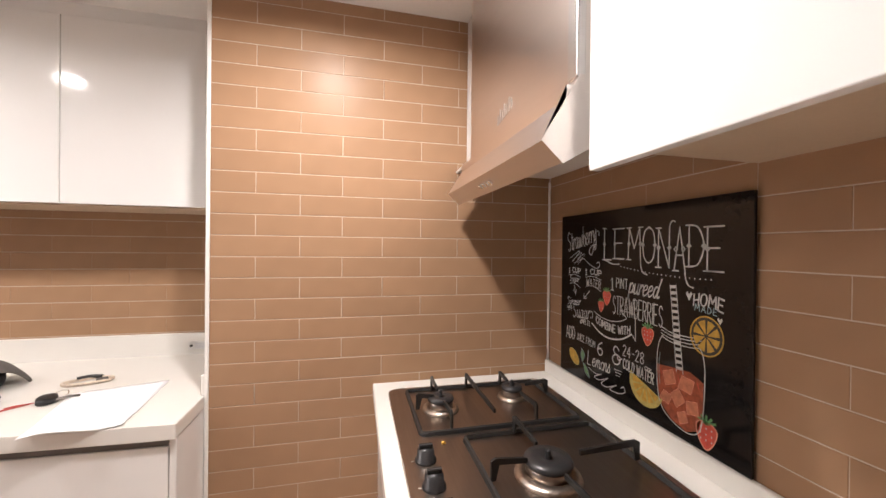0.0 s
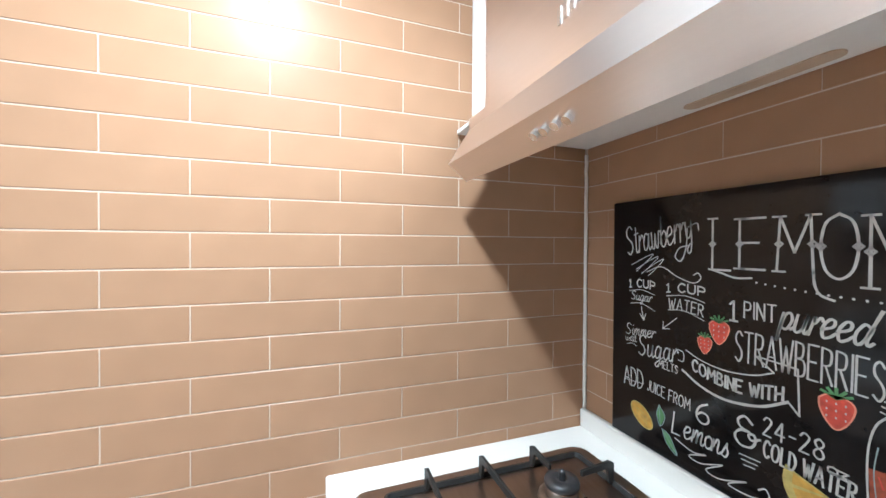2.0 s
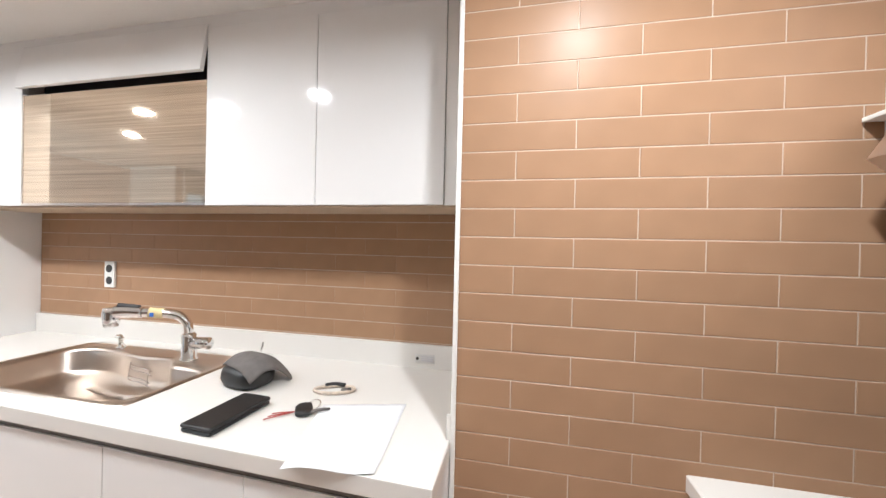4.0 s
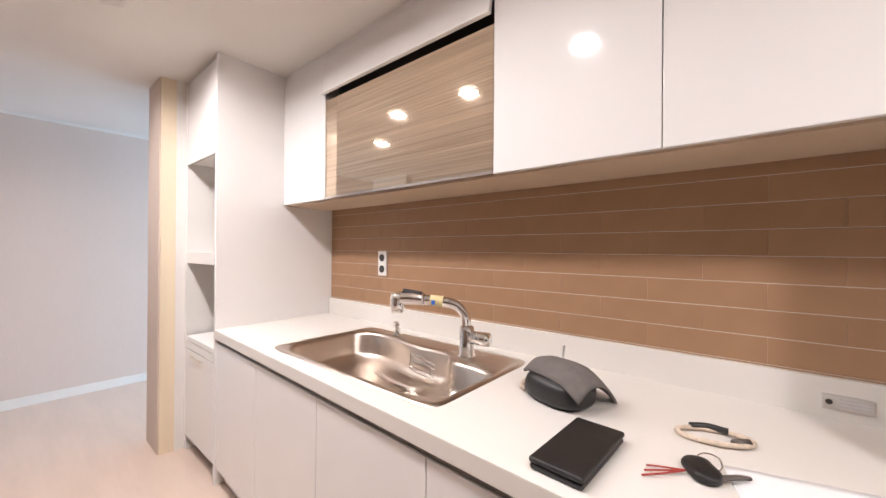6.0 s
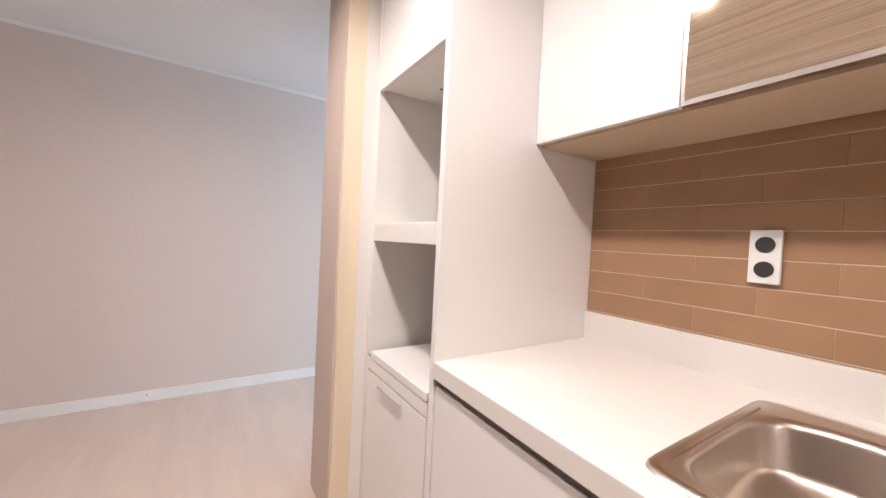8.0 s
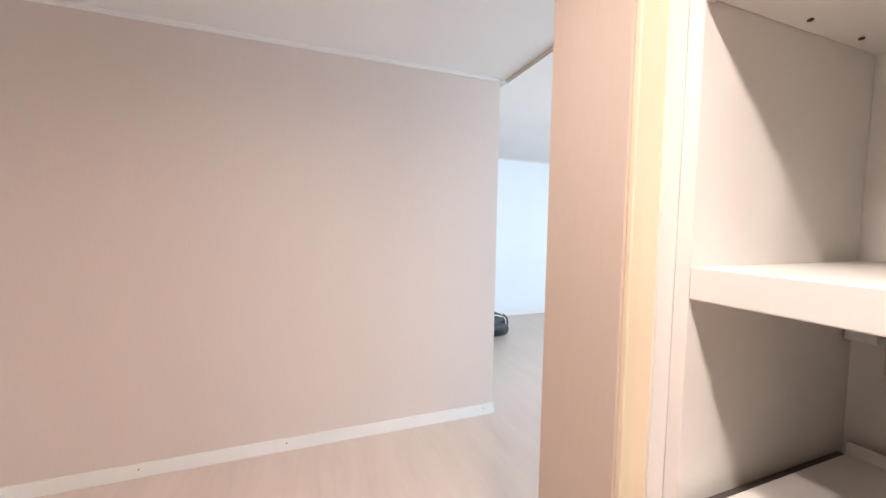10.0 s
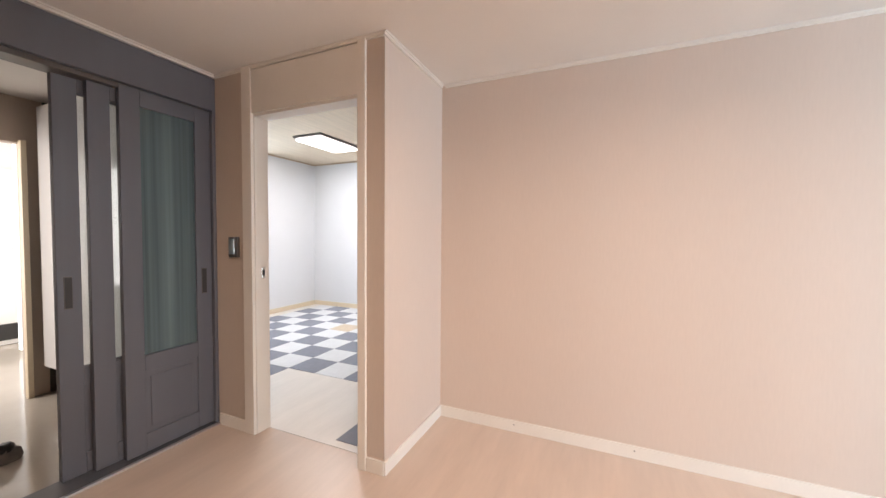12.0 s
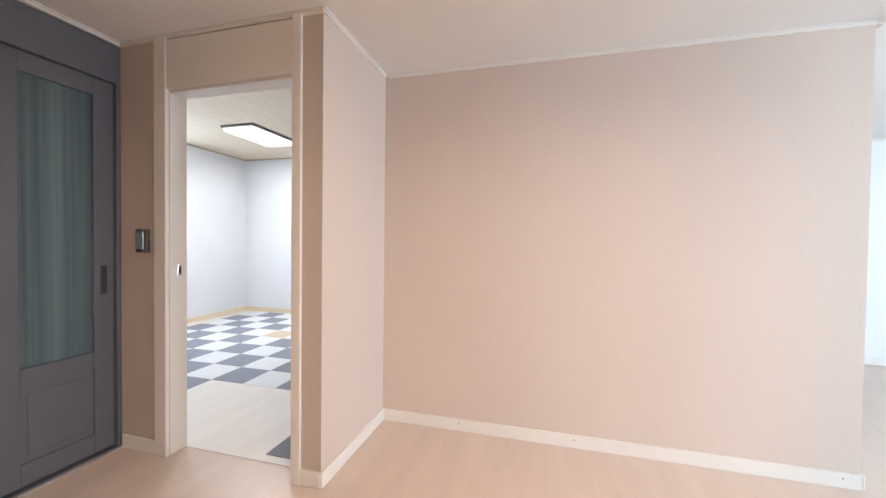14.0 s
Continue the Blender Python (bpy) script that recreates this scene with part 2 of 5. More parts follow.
def tube(points, radius, seg=10, bm=None, steps=6):
    """A round bar along a smooth line through the points; radius may be a pair for a taper."""
    bm = bm or bmesh.new()
    pts = [Vector(p) for p in points]
    line = []
    if steps > 1 and len(pts) > 2:
        ext = [2 * pts[0] - pts[1]] + pts + [2 * pts[-1] - pts[-2]]
        for i in range(1, len(ext) - 2):
            for k in range(steps):
                t = k / steps
                a, b, c, d = ext[i - 1:i + 3]
                line.append(0.5 * (2 * b + (c - a) * t + (2 * a - 5 * b + 4 * c - d) * t * t + (3 * b - a - 3 * c + d) * t ** 3))
        line.append(pts[-1])
    else:
        line = pts
    r0, r1 = radius if isinstance(radius, tuple) else (radius, radius)
    rings = []
    for i, p in enumerate(line):
        d = (line[min(i + 1, len(line) - 1)] - line[max(i - 1, 0)]).normalized()
        s = d.cross(Vector((0, 0, 1)) if abs(d.z) < 0.95 else Vector((1, 0, 0))).normalized()
        u = s.cross(d)
        r = r0 + (r1 - r0) * i / (len(line) - 1)
        rings.append([bm.verts.new(p + r * (math.cos(2 * math.pi * k / seg) * s + math.sin(2 * math.pi * k / seg) * u)) for k in range(seg)])
    for a, b in zip(rings, rings[1:]):
        for k in range(seg):
            bm.faces.new((a[k], a[(k + 1) % seg], b[(k + 1) % seg], b[k]))
    bm.faces.new(rings[0])
    bm.faces.new(rings[-1])
    return bm


def extrude_profile(profile, axis, a, b):
    """A prism: a closed outline (pairs) drawn in the plane across the axis, from a to b."""
    bm = bmesh.new()
    put = {"y": lambda p, t: (p[0], t, p[1]), "x": lambda p, t: (t, p[0], p[1]), "z": lambda p, t: (p[0], p[1], t)}[axis]
    r0 = [bm.verts.new(put(p, a)) for p in profile]
    r1 = [bm.verts.new(put(p, b)) for p in profile]
    n = len(profile)
    for k in range(n):
        bm.faces.new((r0[k], r0[(k + 1) % n], r1[(k + 1) % n], r1[k]))
    bm.faces.new(r0)
    bm.faces.new(r1)
    return bm


# ---- structure ----
XW, XE, YB, YS = 1.454, 2.852, 2.65, 3.255    # block's left edge, east wall, block face, sink wall face
setting("floor", -6.2, -1.0, -0.1, 3.0, 7.2, 0.0, M_FLOOR, "pale laminate floor with faint wood grain")
setting("floor_bedroom", -6.6, -3.8, -0.1, -2.86, -1.0, 0.0, M_FLOOR, "pale bare bedroom floor")
# thin sheet over the floor; its paler colour carries part of the bedroom light
setting("floor_bedroom_sheet", -6.45, -3.6, 0.0, -2.865, 0.25, 0.003, M_BFLOOR_LIT, "pale bare bedroom floor sheet, lightened for the bright light on it")
setting("floor_foyer", -2.86, -5.5, -0.16, -0.9, -1.0, -0.06, M_FOYER, "polished beige foyer floor tiles")
setting("ceiling", -2.766, -1.0, H, 3.0, 3.08, H + 0.1, M_CEIL, "plain off-white papered ceiling")
setting("ceiling_hall", -3.55, 0.35, H, -2.766, 3.08, H + 0.1, M_CEIL, "plain off-white papered ceiling")
setting("ceiling_living", -6.2, 3.08, H, 3.0, 7.2, H + 0.1, M_CEIL, "white papered living room ceiling")
setting("ceiling_bedroom", -6.6, -3.8, 2.64, -2.86, 0.25, 2.74, M_BCEIL, "pale wood-grain papered bedroom ceiling")
setting("ceiling_foyer", -2.86, -5.5, 2.42, -0.9, -1.02, 2.5, M_CEIL, "dim white foyer ceiling")
# kitchen shell: grout-coloured bed behind the tiles
wall_block = setting("wall_block", XW + 0.006, YB + 0.0012, 0, XE, 3.4, H, M_GROUT, "projecting wall clad in brown ceramic tiles")
wall_east = setting("wall_east", XE + 0.0012, -0.6, 0, 3.0, YB + 0.003, H, M_GROUT, "kitchen wall clad in brown ceramic tiles")
wall_sink = setting("wall_sink", -2.10, YS + 0.0012, 0, XW + 0.006, 3.4, H, M_GROUT, "sink wall clad in brown ceramic tiles")
setting("wall_south", -1.555, -0.60, 0, -0.9, -0.45, H, M_PAPER, "plain wall with beige wallpaper")
# out of view; added dark so that less light bounces back into the kitchen
setting("wall_unseen_dark", -0.9, -0.60, 0, 3.0, -0.45, H, M_DARKWALL, "unseen dark brown wall added to cut bounced light")
setting("wall_porch_side", -1.555, -1.10, 0, -1.44, -0.60, H, M_PAPER, "plain wall beside the sliding doors")
# pilaster between kitchen and living room
setting("pilaster", -2.10, 2.404, 0, -1.828, YS, H, M_PAPER, "papered end of the wall beside the shelf unit")
setting("trim_pilaster", -1.828, 2.412, 0, -1.812, 2.50, H, M_CREAM, "cream wooden corner strip", 0.003)
# living room
setting("wall_living_west", -6.2, 3.01, 0, -6.05, 7.2, H, M_BWALL, "pale living room wallpaper")
setting("wall_gray", -3.70, 0.353, 0, -3.51, 3.01, H, M_PAPER, "wide wall with grey-beige wallpaper")
setting("wall_living_south", -6.05, 2.86, 0, -3.70, 3.01, H, M_PAPER, "living room wall with pale paper")
setting("wall_living_east", 1.0, 3.4, 0, 1.15, 7.2, H, M_BWALL, "pale living room wall")
for nm, x0, x1, z0, z1 in (("wall_north_sill", -6.05, 1.0, 0, 0.3), ("wall_north_head", -6.05, 1.0, 2.3, H), ("wall_north_pier", 0.5, 1.0, 0.3, 2.3), ("wall_north_end", -6.05, -5.7, 0.3, 2.3)):
    setting(nm, x0, 7.0, z0, x1, 7.2, z1, M_BWALL, "pale wall round the balcony window")
# return wall, bedroom wall with door opening
setting("wall_return", -3.70, 0.25, 0, -2.766, 0.353, H, M_PAPER, "short return wall with grey-beige wallpaper")
setting("wall_door_pier", -2.86, -1.02, 0, -2.766, -0.655, H, M_PAPER2, "wall strip in taupe paper")
setting("wall_door_side", -2.86, 0.195, 0, -2.766, 0.25, H, M_PAPER2, "narrow wall strip beside the bedroom door")
setting("wall_door_head", -2.86, -0.655, 2.095, -2.766, 0.195, 2.64, M_TRIM, "cream panel above the bedroom door")
setting("wall_taupe_strip", -2.766, 0.237, 0.09, -2.763, 0.353, H, M_PAPER2, "taupe paper strip on the wall corner")
# bedroom
setting("wall_bedroom_west", -6.6, -3.75, 0, -6.45, 0.25, 2.64, M_BWALL, "white bedroom wallpaper")
setting("wall_bedroom_north", -6.45, 0.25, 0, -3.70, 0.353, 2.64, M_BWALL, "white bedroom wallpaper")
setting("wall_bedroom_east", -2.86, -3.75, 0, -2.80, -1.02, 2.64, M_BWALL, "bedroom wall toward the foyer")
for nm, x0, x1, z0, z1 in (("wall_bedroom_s_a", -6.45, -5.25, 0, 2.64), ("wall_bedroom_s_b", -5.25, -3.75, 0, 1.19), ("wall_bedroom_s_c", -5.25, -3.75, 2.57, 2.64), ("wall_bedroom_s_d", -3.75, -2.86, 0, 2.64)):
    setting(nm, x0, -3.75, z0, x1, -3.6, z1, M_BWALL, "white bedroom wallpaper")
# foyer and porch
setting("wall_foyer_west", -2.80, -2.95, -0.16, -2.74, -1.16, 2.42, M_WHITE, "pale foyer wall")
setting("wall_foyer_s_a", -2.80, -3.05, -0.16, -2.46, -2.95, 2.42, M_PAPER2, "foyer wall beside the outer doorway")
setting("wall_foyer_s_head", -2.46, -3.05, 2.05, -0.9, -2.95, 2.42, M_PAPER2, "foyer wall above the outer doorway")
setting("wall_foyer_s_b", -1.5, -3.05, -0.16, -0.9, -2.95, 2.05, M_PAPER2, "foyer wall beside the outer doorway")
setting("wall_foyer_east", -1.05, -2.95, -0.16, -0.9, -1.10, 2.42, M_PAPER2, "foyer side wall")
setting("wall_porch_west", -3.3, -5.4, -0.16, -3.2, -2.95, 2.42, M_WHITE, "white porch wall")
setting("floor_porch", -3.3, -5.5, -0.17, -2.86, -3.05, -0.06, M_FOYER, "polished beige porch tiles")
setting("ceiling_porch", -3.3, -5.5, 2.42, -2.86, -3.0, 2.5, M_CEIL, "white porch ceiling")
setting("wall_porch_end", -3.3, -5.5, -0.16, -0.9, -5.3, 2.42, M_WHITE, "white porch end wall")
# unseen east opening, made up to let daylight onto the porch
setting("wall_porch_e_sill", -1.05, -5.3, -0.16, -0.9, -3.05, 0.55, M_WHITE, "porch wall below an added unseen opening")
setting("wall_porch_e_head", -1.05, -5.3, 2.25, -0.9, -3.05, 2.42, M_WHITE, "porch wall above an added unseen opening")
setting("trim_doorway", -2.475, -2.955, -0.06, -2.44, -2.90, 2.07, M_CREAM, "beige door frame post", 0.003)
setting("trim_doorway_post", -2.62, -2.955, -0.06, -2.585, -2.93, 2.42, M_DARK, "thin dark post", 0.002)
setting("trim_sill", -2.74, -1.17, -0.06, -1.44, -1.0, 0.012, M_DOOR, "grey sliding door threshold", 0.003)
setting("trim_sill_edge", -2.766, -1.0, 0.0, -1.555, -0.975, 0.014, M_ALU, "bright metal threshold strip", 0.003)
# backdrops outside the windows and the added porch opening
for nm, x0, y0, z0, x1, y1, z1 in (("backdrop_living", -7.5, 8.0, -0.5, 2.5, 8.05, 3.5), ("backdrop_bedroom", -6.5, -4.6, 0, -2.9, -4.55, 3.2), ("backdrop_porch", -0.3, -6.0, -0.5, -0.25, -2.5, 3.2)):
    setting(nm, x0, y0, z0, x1, y1, z1, M_DAY, "bright overcast daylight outside")


def window(name, x0, x1, z0, z1, y, m, label, n):
    root = tagged(new(name), label, kind="structure")
    root.location = (x0, y, z0)
    fr = cube(x0, y - 0.04, z0, x0 + 0.05, y + 0.04, z1)
    cube(x1 - 0.05, y - 0.04, z0, x1, y + 0.04, z1, 0, fr)
    cube(x0 + 0.05, y - 0.04, z0, x1 - 0.05, y + 0.04, z0 + 0.05, 0, fr)
    cube(x0 + 0.05, y - 0.04, z1 - 0.05, x1 - 0.05, y + 0.04, z1, 0, fr)
    part("window_frame", fr, m, root)
    w = (x1 - x0 - 0.1) / n
    for k in range(n):
        a = x0 + 0.05 + k * w
        sash = part("sash", cube(a, y - 0.02, z0 + 0.05, a + 0.035, y + 0.02, z1 - 0.05, 0.003), m, root)
        pane = part("pane", cube(a + 0.035, y - 0.003, z0 + 0.05, a + w, y + 0.003, z1 - 0.05), M_FROST, root)
        pane.visible_shadow = False


window("window_1", -5.7, 0.5, 0.3, 2.3, 7.1, M_PLASTIC, "large white sliding balcony window", 5)
window("window_2", -5.25, -3.75, 1.19, 2.57, -3.66, M_CREAM, "bedroom window in a beige wooden frame", 2)


# baseboards, mouldings
def base(name, x0, y0, x1, y1, m=M_TRIM, z0=0.0, z1=0.078):
    setting(name, x0, y0, z0, x1, y1, z1, m, "pale painted skirting board", 0.003)


base("baseboard", -3.51, 0.365, -3.497, 3.01)
base("baseboard_return", -3.51, 0.353, -2.756, 0.365)
base("baseboard_corner", -2.766, 0.237, -2.752, 0.353)
base("baseboard_pier", -2.766, -0.985, -2.752, -0.726)
base("baseboard_living", -6.05, 3.01, -6.037, 7.0, M_WHITE)
base("baseboard_gray_end", -3.70, 3.01, -3.497, 3.022)
base("baseboard_bed_w", -6.45, -3.6, -6.435, 0.25, M_CREAM)
base("baseboard_bed_s", -6.435, -3.6, -2.86, -3.585, M_CREAM)


def moulding(name, x0, y0, x1, y1, z=H, m=M_TRIM):
    """Two-stepped ceiling moulding."""
    bm = cube(x0, y0, z - 0.022, x1, y1, z, 0.003)
    dx, dy = (0.008, 0) if abs(x1 - x0) < abs(y1 - y0) else (0, 0.008)
    cube(x0 - dx, y0 - dy, z - 0.009, x1 + dx, y1 + dy, z, 0.002, bm)
    tagged(link(name, bm, m), "thin two-stepped ceiling moulding", kind="structure")


moulding("trim_ceiling_gray", -3.51, 0.375, -3.497, 3.01)
moulding("trim_ceiling_return", -3.497, 0.353, -2.745, 0.366)
moulding("trim_ceiling_door", -2.766, -1.0, -2.753, 0.353)
moulding("trim_ceiling_slide", -2.753, -1.0, -1.555, -0.985)
moulding("trim_ceiling_beam", -3.51, 3.06, -2.0, 3.08)
moulding("trim_ceiling_living", -6.05, 3.1, -6.037, 7.0)
moulding("trim_ceiling_bed_w", -6.45, -3.6, -6.437, 0.25, 2.64, M_UNDER)
moulding("trim_ceiling_bed_s", -6.43, -3.6, -2.86, -3.587, 2.64, M_UNDER)

for k, y in enumerate((0.9, 1.62, 2.93)):
    plug = tagged(new("skirting_screw"), "tiny dark screw in the skirting board", "screw", "skirting screws")
    plug.location = (-3.497, y, 0.05)
    part("head", lathe([(0.004, 0.0), (0.004, 0.002), (0.0, 0.0025)], (-3.4975, y, 0.05), 10, None, "x"), M_DARK, plug)
# bedroom door frame
frame_root = tagged(new("door_frame_bedroom"), "white casing of the open bedroom doorway", kind="structure")
for nm, a in (("casing", (-2.770, -0.725, 0, -2.748, -0.64, H)), ("casing", (-2.770, 0.185, 0, -2.748, 0.237, H)), ("casing", (-2.768, -0.64, 2.085, -2.752, 0.185, H - 0.03)),
              ("jamb", (-2.875, -0.655, 0, -2.77, -0.635, 2.085)), ("jamb", (-2.875, 0.18, 0, -2.77, 0.195, 2.085)), ("jamb", (-2.875, -0.635, 2.07, -2.77, 0.18, 2.095))):
    part(nm, cube(*a, 0.003), M_TRIM, frame_root)
door_leaf = part("latch_plate", cube(-2.84, -0.636, 1.03, -2.815, -0.631, 1.10, 0.001), M_CHROME, frame_root)
part("latch_hole", cube(-2.834, -0.632, 1.045, -2.821, -0.6295, 1.085), M_DARK, frame_root)

# ---- kitchen: cabinets ----
def leaf(parent, a, m=M_GLOSS, name="door", label=""):
    return part(name, cube(*a, 0.002), m, parent, label)


def upper_cabinet(x0, x1, z0, z1, label, doors=1):
    root = thing("wall_cabinet", ((x0 + x1) / 2, 3.08, z0), label, "cabinet", "wall cabinets over the sink")
    part("body", cube(x0 + 0.001, 2.93, z0 + 0.004, x1 - 0.001, YS, H - 0.002), M_WHITE, root)
    w = (x1 - x0) / doors
    for k in range(doors):
        leaf(root, (x0 + k * w + 0.0015, 2.907, z0, x0 + (k + 1) * w - 0.0015, 2.927, z1))
    return root


Z0 = 1.577
upper_cabinet(-1.22, -0.755, Z0, 2.33, "white high-gloss wall cabinet beside the tall panel")
upper_cabinet(0.32, 1.361, Z0, 2.33, "white high-gloss two-door wall cabinet over the sink", 2)
# middle unit: tinted glass flap below, white flap ajar above
mid = thing("wall_cabinet", (-0.22, 3.08, Z0), "wall cabinet with lined tinted glass and a white flap ajar", "cabinet", "wall cabinets over the sink")
# solid body, coloured near black for the shade inside the cabinet
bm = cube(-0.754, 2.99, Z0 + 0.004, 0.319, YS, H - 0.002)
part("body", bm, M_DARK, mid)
glassdoor = part("glass_door", cube(-0.745, 2.909, Z0 + 0.012, 0.3185, 2.925, 2.112, 0.001), M_TINT, mid, "brown tinted glass with fine horizontal lines")
for a in ((-0.754, 2.907, Z0, -0.745, 2.927, 2.114), (-0.745, 2.906, Z0, 0.3185, 2.927, Z0 + 0.012)):
    part("edge_strip", cube(*a), M_STEEL, glassdoor, "thin steel edge")
flap = cube(-0.753, -0.02, -0.21, 0.318, 0.0, 0.0, 0.003)
bmesh.ops.transform(flap, matrix=Matrix.Translation((0, 2.927, 2.345)) @ Matrix.Rotation(radians(-9), 4, "X"), verts=flap.verts)
part("flap", flap, M_GLOSS, mid, "white gloss flap standing slightly open")
setting("trim_cabinet_top", -1.22, 2.915, 2.332, 1.361, 2.929, H, M_GLOSS, "white filler strip above the wall cabinets")
setting("trim_cabinet_filler", 1.362, 2.913, Z0, XW + 0.004, 3.2, H, M_WHITE, "white filler beside the tiled block")
setting("trim_cabinet_under", -1.218, 2.935, Z0 - 0.006, 1.42, 3.24, Z0 + 0.003, M_UNDER, "beige underside board of the wall cabinets")

# tall panel and shelf unit
shelf = thing("tall_shelf_unit", (-1.52, 2.9, 0), "tall white open shelf unit with cupboards above and below", "shelf unit")
for nm, a, m in (("side_panel", (-1.805, 2.54, 0.0, -1.770, 3.24, H - 0.002), M_WHITE), ("side_panel", (-1.262, 2.54, 0.0, -1.2405, 3.24, H - 0.002), M_WHITE),
                 ("back_panel", (-1.77, 3.225, 0.1, -1.262, 3.24, 2.36), M_WHITE), ("upper_box", (-1.769, 2.562, 1.85, -1.263, 3.22, 2.36), M_WHITE),
                 ("base_box", (-1.769, 2.562, 0.1, -1.263, 3.22, 0.70), M_WHITE), ("plinth", (-1.768, 2.60, 0, -1.264, 2.62, 0.1), M_GAP)):
    part(nm, cube(*a, 0.002), m, shelf)
part("gloss_side_panel", cube(-1.24, 2.53, 0.0, -1.22, YS, H - 0.001, 0.0015), M_GLOSS, shelf, "tall white high-gloss side panel")
leaf(shelf, (-1.768, 2.538, 1.84, -1.264, 2.558, 2.365), name="upper_door")
low = leaf(shelf, (-1.768, 2.538, 0.10, -1.264, 2.558, 0.66), name="lower_door")
part("handle", tube([(-1.62, 2.525, 0.635), (-1.42, 2.525, 0.635)], 0.005, 10, cube(-1.61, 2.525, 0.632, -1.60, 2.54, 0.638, 0, cube(-1.44, 2.525, 0.632, -1.43, 2.54, 0.638)), 1), M_CHROME, low, "slim chrome bar handle")
part("shelf_board", cube(-1.769, 2.54, 1.208, -1.263, 3.224, 1.28, 0.003), M_WHITE, shelf)
tray = part("pull_out_tray", cube(-1.735, 2.535, 0.715, -1.264, 3.17, 0.745, 0.003, cube(-1.735, 3.155, 0.745, -1.264, 3.17, 0.775, 0.002)), M_WHITE, shelf, "white pull-out tray with a raised back edge")
part("runner", cube(-1.768, 2.545, 0.702, -1.738, 3.2, 0.722), M_GAP, tray, "dark metal runner")
part("front_edge", cube(-1.768, 2.537, 0.665, -1.264, 2.556, 0.712, 0.002), M_WHITE, shelf)
for hx, hy in ((-1.735, 2.84), (-1.735, 3.06), (-1.60, 2.74)):
    part("screw_hole", lathe([(0.006, 0), (0.006, 0.004)], (hx, hy, 1.8465), 10), M_DARK, shelf)
sock = thing("socket_box", (-1.70, 3.21, 1.10), "small white socket box with a hanging beige cord", "socket")
part("box", cube(-1.765, 3.17, 1.06, -1.70, 3.224, 1.18, 0.004), M_PLASTIC, sock)
part("face", cube(-1.70, 3.18, 1.08, -1.697, 3.215, 1.16, 0.002), M_UNDER, sock)
part("cord", tube([(-1.69, 3.20, 1.08), (-1.685, 3.205, 0.95), (-1.63, 3.20, 0.86), (-1.52, 3.2, 0.80), (-1.40, 3.19, 0.78)], 0.004, 8), M_ROPE, sock, "thin beige cord")
setting("trim_shelf_filler", -1.812, 2.49, 0, -1.806, 3.2, H, M_WHITE, "white filler strip beside the shelf unit")

# base cabinets under the sink
def front(x):
    """The worktop's front edge, which runs slightly out of square."""
    return 2.522 - 0.0345 * (x + 1.219)


def skewed(bm):
    """Lays a front built along y = 0 onto the worktop's edge line."""
    for v in bm.verts:
        v.co.y += front(v.co.x)
    return bm


wt = thing("worktop", (0.1, 2.85, 0.86), "white solid-surface sink worktop with raised back edge", "worktop")
bm = bmesh.new()
outer = [(-1.219, front(-1.219)), (XW, front(XW)), (XW, 3.235), (-1.219, 3.235)]
inner = [(-0.612, 2.578), (0.332, 2.578), (0.335, 3.125), (-0.615, 3.125)]
v = {(n, z): [bm.verts.new((x, y, z)) for x, y in pts] for n, pts in (("o", outer), ("i", inner)) for z in (0.812, 0.86)}
for k in range(4):
    q = (k + 1) % 4
    for z in (0.812, 0.86):
        bm.faces.new((v["o", z][k], v["o", z][q], v["i", z][q], v["i", z][k]))
    for n in "oi":
        bm.faces.new((v[n, 0.812][k], v[n, 0.812][q], v[n, 0.86][q], v[n, 0.86][k]))
part("slab", bm, M_STONE, wt).modifiers.new("soft", "BEVEL").width = 0.003
part("upstand", cube(-1.219, 3.233, 0.855, XW, YS, 0.968, 0.004), M_STONE, wt)
part("side_upstand", cube(XW - 0.014, YB + 0.004, 0.858, XW, 3.232, 0.935, 0.003), M_STONE, wt)
bounds = [-1.219, -0.68, -0.14, 0.40, 0.92, 1.43]
for k, (a, b) in enumerate(zip(bounds, bounds[1:])):
    u = thing("base_cabinet", ((a + b) / 2, 2.85, 0), "white high-gloss base cabinet under the sink worktop", "cabinet", "base cabinets")
    part("body", cube(a + 0.001, 2.57, 0.1, b - 0.001, 3.24, 0.62), M_WHITE, u)
    part("door", skewed(cube(a + 0.0015, 0.014, 0.10, b - 0.0015, 0.034, 0.785, 0.002)), M_GLOSS, u)
    part("handle_groove", skewed(cube(a + 0.001, 0.020, 0.786, b - 0.001, 0.045, 0.811)), M_GAP, u, "dark handle recess")
    part("plinth", skewed(cube(a + 0.001, 0.06, 0, b - 0.001, 0.08, 0.1)), M_GLOSS, u)
endp = thing("end_panel", (1.44, 2.6, 0), "white end panel of the sink base units", "panel")
part("board", cube(1.432, 2.445, 0, XW - 0.002, 3.24, 0.811, 0.002), M_GLOSS, endp)


# ---- sink ----
def back_edge(x):
    """How far back the bowl reaches at x."""
    t = min(1, max(0, (x - 0.02) / 0.10))
    s = t * t * (3 - 2 * t)
    return 3.045 + 0.028 * math.cos((x + 0.47) * 9) * (1 - s) * (1 if x > -0.62 else 0) - 0.095 * s


